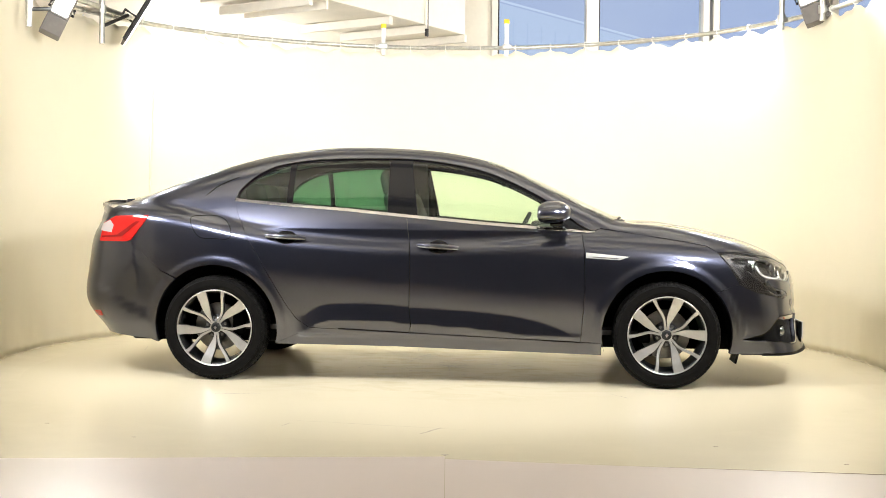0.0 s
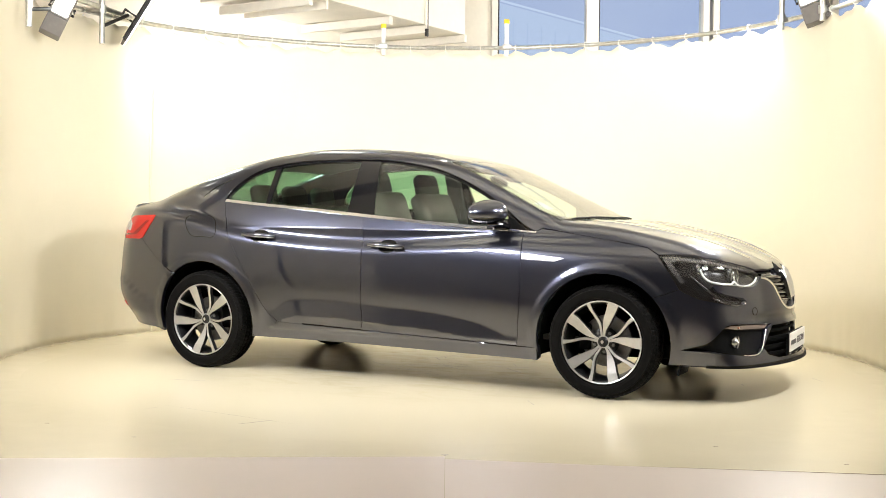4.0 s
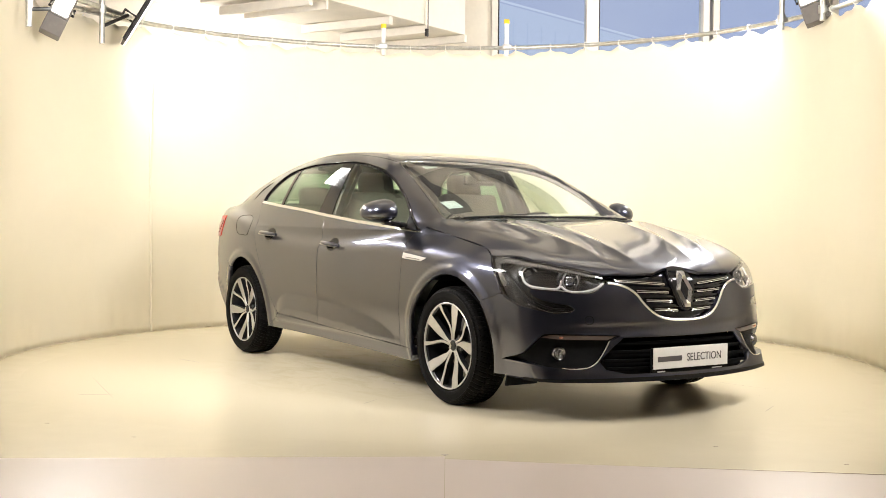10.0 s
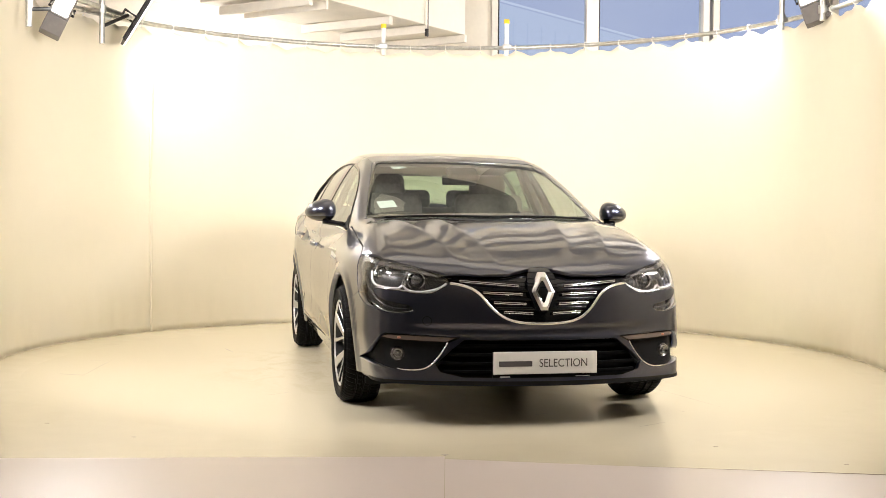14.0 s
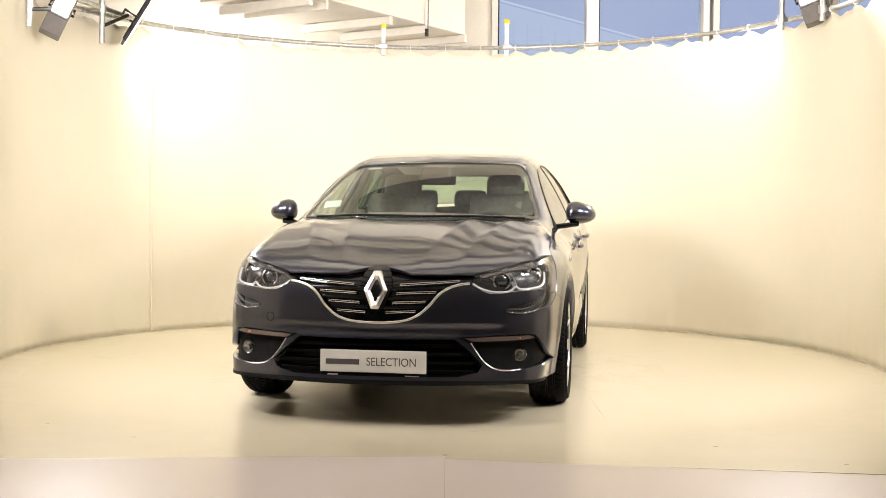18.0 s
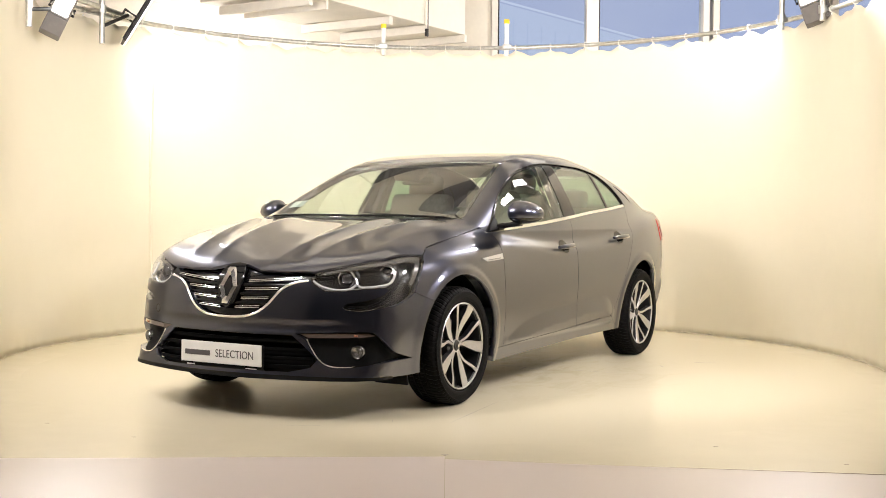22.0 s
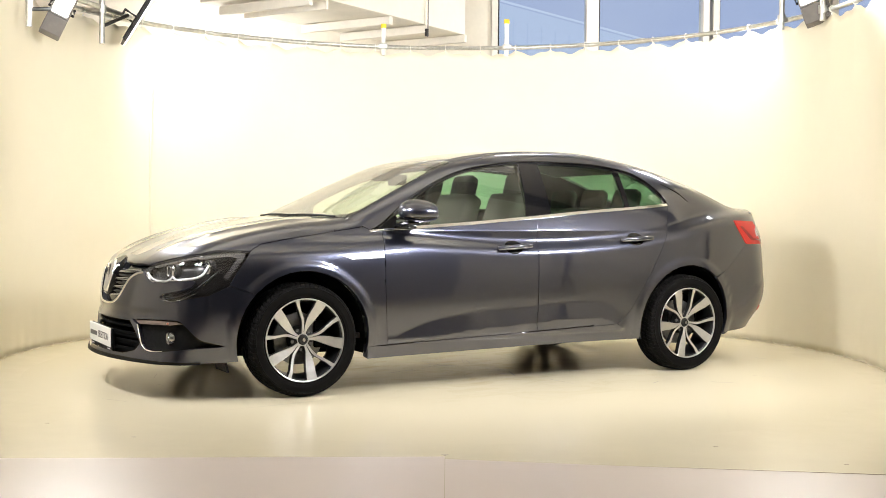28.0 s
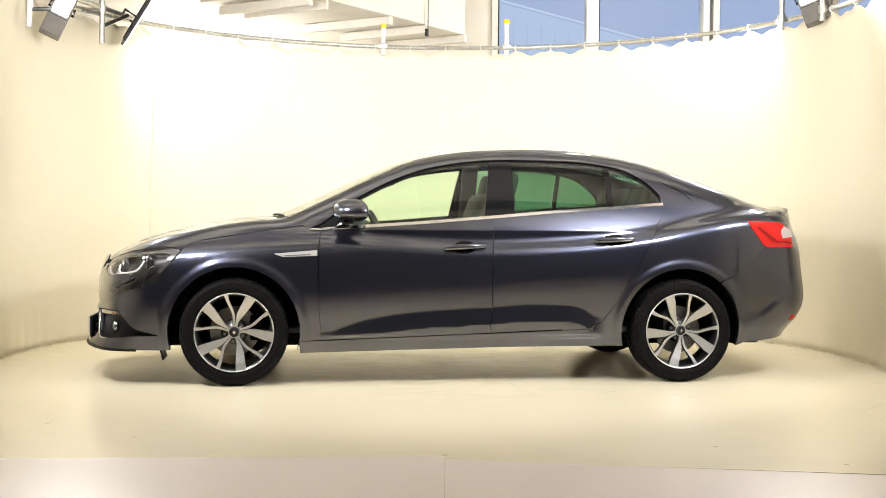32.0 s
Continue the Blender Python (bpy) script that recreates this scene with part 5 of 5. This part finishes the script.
def flank(s):
    # door mirror
    n1, n2 = 20, 14
    verts, faces = [], []
    for i in range(n1):
        for j in range(n2 + 1):
            th, ph = 2 * math.pi * i / n1, -math.pi / 2 + math.pi * j / n2
            cx, cy, cz = math.cos(ph) * math.cos(th), math.cos(ph) * math.sin(th), math.sin(ph)
            sg = lambda v, e: math.copysign(abs(v) ** e, v)
            px, py, pz = 0.112 * sg(cx, 0.9), 0.104 * sg(cy, 0.82), 0.074 * sg(cz, 0.9)
            pz *= 0.80 if pz < 0 else 1.0
            px = max(px, -0.055)
            pz *= 1 - 0.22 * py / 0.102
            px -= 0.30 * py
            verts.append((0.668 + px, s * (0.920 + py * 0.86), 1.026 + pz * 0.97 - 0.05 * py))
    for i in range(n1):
        for j in range(n2):
            a, b = i * (n2 + 1) + j, ((i + 1) % n1) * (n2 + 1) + j
            f = (a, b, b + 1, a + 1)
            faces.append(f if s > 0 else f[::-1])
    ids = [1 if (k % n2) < 5 else 0 for k in range(len(faces))]
    mirror = mesh_object("door_mirror", verts, faces, None, car, "painted door mirror with black underside", mats=[PAINT, BLACK_GLOSS], mat_ids=ids)
    part("mirror_arm", boxed((0.08, 0.15, 0.030), Matrix.Translation((0.715, s * 0.835, 0.958)) @ pose(0, 0, 0, 8 * s, 0, 12 * s), 0.010), BLACK_GLOSS, mirror)
    part("mirror_glass", boxed((0.003, 0.13, 0.085), Matrix.Translation((0.612, s * 0.925, 1.032)) @ pose(0, 0, 0, 0, 0, 16 * -s), 0.001), MIRROR, mirror)
    tri = [(0.752, 0.940), (0.745, 1.008), (0.80, 0.975), (0.875, 0.925), (0.85, 0.925)]
    panel("mirror_base", tri, "side", BLACK, mirror, side=s, step=0.03, offset=-0.004, depth=0.006, gap=0.0)
    # handles
    for a, b, door in (((-1.040, 0.880), (-0.800, 0.866), 1), ((-0.122, 0.832), (0.122, 0.817), 0)):
        pa, pb = (Vector(q) for q in cast("side", [a, b]))
        pts = []
        for t in range(9):
            u = t / 8
            q = pa.lerp(pb, u)
            lift = 0.004 + 0.036 * math.sin(math.pi * min(1, max(0, 0.04 + 0.92 * u))) ** 0.35
            pts.append((q.x, s * (q.y + lift), q.z))
        bm = tubed(pts, [0.010, 0.014, 0.0155, 0.016, 0.016, 0.016, 0.0155, 0.014, 0.010], 12)
        hdl = part("door_handle", bm, PAINT, DOORS[s][door], "painted pull handle with chrome edge", smooth=60)
        low = [(q[0], q[1] + s * 0.011, q[2] - 0.009) for q in pts]
        part("handle_trim", tubed(low, [0.0025] + [0.004] * 7 + [0.0025], 8), STEEL, hdl, smooth=60)
        mid = (np.array(a) + np.array(b)) / 2
        cup = [(mid[0] + 0.062 * math.cos(t * math.pi / 12), mid[1] - 0.004 + 0.040 * math.sin(t * math.pi / 12)) for t in range(24)]
        panel("handle_cup", cup, "side", BLACK_GLOSS, hdl, side=s, step=0.02, offset=-0.0015, depth=0.001, gap=0.0)
    # blade on the wing
    panel("wing_badge", [(0.876, 0.798), (1.128, 0.776), (1.075, 0.757), (0.876, 0.766)], "side", SATIN, car, side=s, step=0.02, offset=-0.004, depth=0.006, gap=0.0, label="bright chrome blade on the front wing")
    panel("blade_slot", [(0.915, 0.775), (1.07, 0.7665), (1.055, 0.7625), (0.915, 0.770)], "side", STEEL, car, side=s, step=0.02, offset=-0.006, depth=0.004, gap=0.0)
    # tail lamp
    tail = [(-2.115, 0.832), (-2.098, 0.942), (-2.006, 0.986), (-1.785, 0.992), (-1.800, 0.958), (-1.890, 0.842), (-1.92, 0.832)]
    lamp = panel("tail_lamp", tail, "side", RED_LENS, car, side=s, step=0.03, offset=-0.006, depth=0.012, gap=0.0, label="red wrap-around tail lamp")
    panel("clear_section", [(-2.112, 0.895), (-2.100, 0.938), (-2.045, 0.960), (-2.015, 0.93), (-2.025, 0.885)], "side", CLEAR_LENS, lamp, side=s, step=0.03, offset=-0.009, depth=0.004, gap=0.0)
    panel("lamp_line", [(-2.10, 0.862), (-1.98, 0.872), (-1.86, 0.955), (-1.835, 0.955), (-1.95, 0.862), (-2.10, 0.852)], "side", RED_DEEP, lamp, side=s, step=0.03, offset=-0.0085, depth=0.003, gap=0.0)
    panel("reflector", [(-2.19, 0.395), (-2.12, 0.400), (-2.105, 0.368), (-2.165, 0.362)], "side", RED_LENS, car, side=s, step=0.03, offset=-0.004, depth=0.006, gap=0.0)
    # lip under the door, dark flap ahead of the wheel, groove on the rear pillar
    part("air_flap", boxed((0.012, 0.20, 0.075), Matrix.Translation((1.775, s * 0.70, 0.185)) @ pose(0, 0, 0, 0, 14, 0), 0.003), BLACK, car)
    groove = line_on("side", curved([(-1.448, 1.116), (-1.384, 1.172), (-1.313, 1.209), (-1.253, 1.234)], 5), 0.0)
    part("pillar_crease", tubed(mir(groove, s), [0.002 + 0.0035 * math.sin(math.pi * i / (len(groove) - 1)) for i in range(len(groove))], 6), BLACK, car, "dark crease on the rear pillar", smooth=60)
    # inner trim
    panel("door_trim", [(0.84, 0.30), (0.86, 0.90), (-0.19, 0.985), (-0.17, 0.33)], "side", CABIN, DOORS[s][0], side=s, step=0.08, offset=0.07, depth=0.004)
    panel("door_trim", [(-0.2, 0.33), (-0.21, 0.985), (-1.22, 1.07), (-1.0, 0.62), (-0.8, 0.36)], "side", CABIN, DOORS[s][1], side=s, step=0.08, offset=0.07, depth=0.004)
    return mirror


both(flank)

flap = np.array(curved([(-1.512, 0.985), (-1.44, 0.996), (-1.362, 0.994), (-1.299, 0.966), (-1.258, 0.905), (-1.271, 0.857), (-1.36, 0.857), (-1.449, 0.865), (-1.497, 0.925)], 5, True))
ln = line_on("side", flap, 0.0)
part("fuel_flap_gap", tubed(mir(ln, -1), 0.0022, 6, True), DARK_VOID, car, "rounded square fuel filler flap")

# wipers, aerial edge, stickers
for y0, y1, x0, x1 in ((-0.60, 0.04, 1.078, 1.135), (0.036, 0.62, 1.134, 1.070)):
    ln = line_on("top", [(x0 + (x1 - x0) * t / 8, y0 + (y1 - y0) * t / 8) for t in range(9)], 0.004)
    part("wiper", tubed(mir(ln, 1), 0.006, 6), BLACK, windscreen, "black wiper blade", smooth=60)
STICKER = vary(material("pale_sticker", (0.55, 0.62, 0.60), 0.5), 60, 0.15)
for x0, y0, wx, wy in ((0.93, -0.60, 0.085, 0.10), (0.42, -0.44, 0.035, 0.09)):
    panel("sticker", [(x0, y0), (x0, y0 + wy), (x0 - wx, y0 + wy - 0.01), (x0 - wx, y0 - 0.01)], "top", STICKER, windscreen, step=0.03, offset=0.006, depth=0.001, gap=0.0)
# dark printed band round the windscreen
band_in = [(1.10, 0.0), (1.085, 0.3), (1.045, 0.52), (0.99, 0.650), (0.95, 0.660), (0.80, 0.632), (0.62, 0.596), (0.44, 0.560), (0.32, 0.525), (0.36, 0.22), (0.375, 0.0)]
band_hole = band_in + [(x, -y) for x, y in band_in[::-1] if y > 0]
panel("windscreen_band", ws_half + [(x, -y) for x, y in ws_half[::-1] if y > 0], "top", BLACK_GLOSS, windscreen, holes=[band_hole], step=0.04, offset=0.005, depth=0.001, gap=0.003)
part("camera_box", boxed((0.14, 0.20, 0.05), pose(0.44, 0, 1.27, 0, 24, 0), 0.02), BLACK, windscreen)
im = part("inside_mirror", boxed((0.03, 0.23, 0.065), pose(0.36, 0.0, 1.235, 0, -10, 0), 0.012), BLACK, windscreen)

# ---- cabin ----
panel("roof_lining", [(x, y * 0.98) for x, y in roof_half] + [(x, -y * 0.98) for x, y in roof_half[::-1] if y > 0], "top", LINING, car, step=0.10, offset=0.035, depth=0.002)


def soft_block(name, size, m, mat, parent, bevel=0.04, label=""):
    bm = bmesh.new()
    box(bm, size, None, min(size) * 0.32 if bevel is None else bevel)
    bmesh.ops.transform(bm, matrix=m, verts=bm.verts)
    return part(name, bm, mat, parent, label, smooth=50)


def seat(x, y, name="front_seat"):
    base = soft_block(name, (0.50, 0.50, 0.16), pose(x, y, 0.50, 0, -6, 0), TRIM, car, 0.05, "dark cloth seat")
    soft_block("backrest", (0.13, 0.48, 0.68), pose(x - 0.31, y, 0.835, 0, -20, 0), TRIM, base, 0.05)
    soft_block("headrest", (0.10, 0.26, 0.18), pose(x - 0.45, y, 1.205, 0, -14, 0), TRIM, base, 0.045)
    for d in (-0.06, 0.06):
        part("headrest_post", tubed([(x - 0.405, y + d, 1.03), (x - 0.435, y + d, 1.12)], 0.006, 8), STEEL, base)


for y in (0.36, -0.36):
    seat(0.10, y)
bench = soft_block("rear_bench", (0.48, 1.28, 0.16), pose(-0.80, 0, 0.50), TRIM, car, 0.05, "dark cloth rear bench")
soft_block("backrest", (0.13, 1.28, 0.58), pose(-1.08, 0, 0.80, 0, -24, 0), TRIM, bench, 0.05)
for y in (0.38, 0.0, -0.38):
    soft_block("headrest", (0.09, 0.25, 0.15), pose(-1.22, y, 1.13, 0, -14, 0), TRIM, bench, 0.04)
soft_block("parcel_shelf", (0.62, 1.15, 0.03), pose(-1.52, 0, 1.06, 0, 0, 0), CABIN, car, 0.01)
soft_block("dashboard", (0.50, 1.38, 0.30), pose(0.80, 0, 0.79, 0, 6, 0), CABIN, car, 0.06, "dark plastic dashboard")
soft_block("instrument_hood", (0.24, 0.34, 0.10), pose(0.66, 0.36, 0.93), CABIN, car, 0.03)
soft_block("centre_console", (0.7, 0.24, 0.26), pose(0.25, 0, 0.48), CABIN, car, 0.03)
part("cabin_floor", boxed((2.6, 1.5, 0.03), pose(-0.1, 0, 0.315)), CABIN, car)
wheel_m = pose(0.45, 0.36, 0.86, 0, -64, 0)
part("steering_wheel", tubed([wheel_m @ Vector((0.185 * math.cos(2 * math.pi * k / 36), 0.185 * math.sin(2 * math.pi * k / 36), 0)) for k in range(36)], 0.015, 8, True), CABIN, car, "black steering wheel", smooth=60)
soft_block("steering_boss", (0.12, 0.16, 0.05), wheel_m, CABIN, car, 0.02)
for s in (1, -1):
    part("centre_pillar", boxed((0.11, 0.04, 0.50), Matrix.Translation((-0.26, s * 0.665, 1.14)) @ pose(0, 0, 0, 24 * s, 0, 0), 0.01), CABIN, car)
    part("seat_belt", boxed((0.045, 0.004, 0.50), Matrix.Translation((-0.24, s * 0.630, 1.10)) @ pose(0, 0, 0, 22 * s, 4, 0)), CABIN, car)


def motions():
    rows, disc = [], []
    for k in range(0, 33):
        deg = -4.459 - 5.2356 * k
        a = radians(deg)
        ax, ay = -0.0153, 0.0045
        rows.append((k, pose(-(ax * math.cos(a) - ay * math.sin(a)), -(ax * math.sin(a) + ay * math.cos(a)), 0, 0, 0, deg)))
        disc.append((k, pose(0, 0, 0, 0, 0, deg)))
    walk(car, rows)
    walk(turntable, disc)


motions()
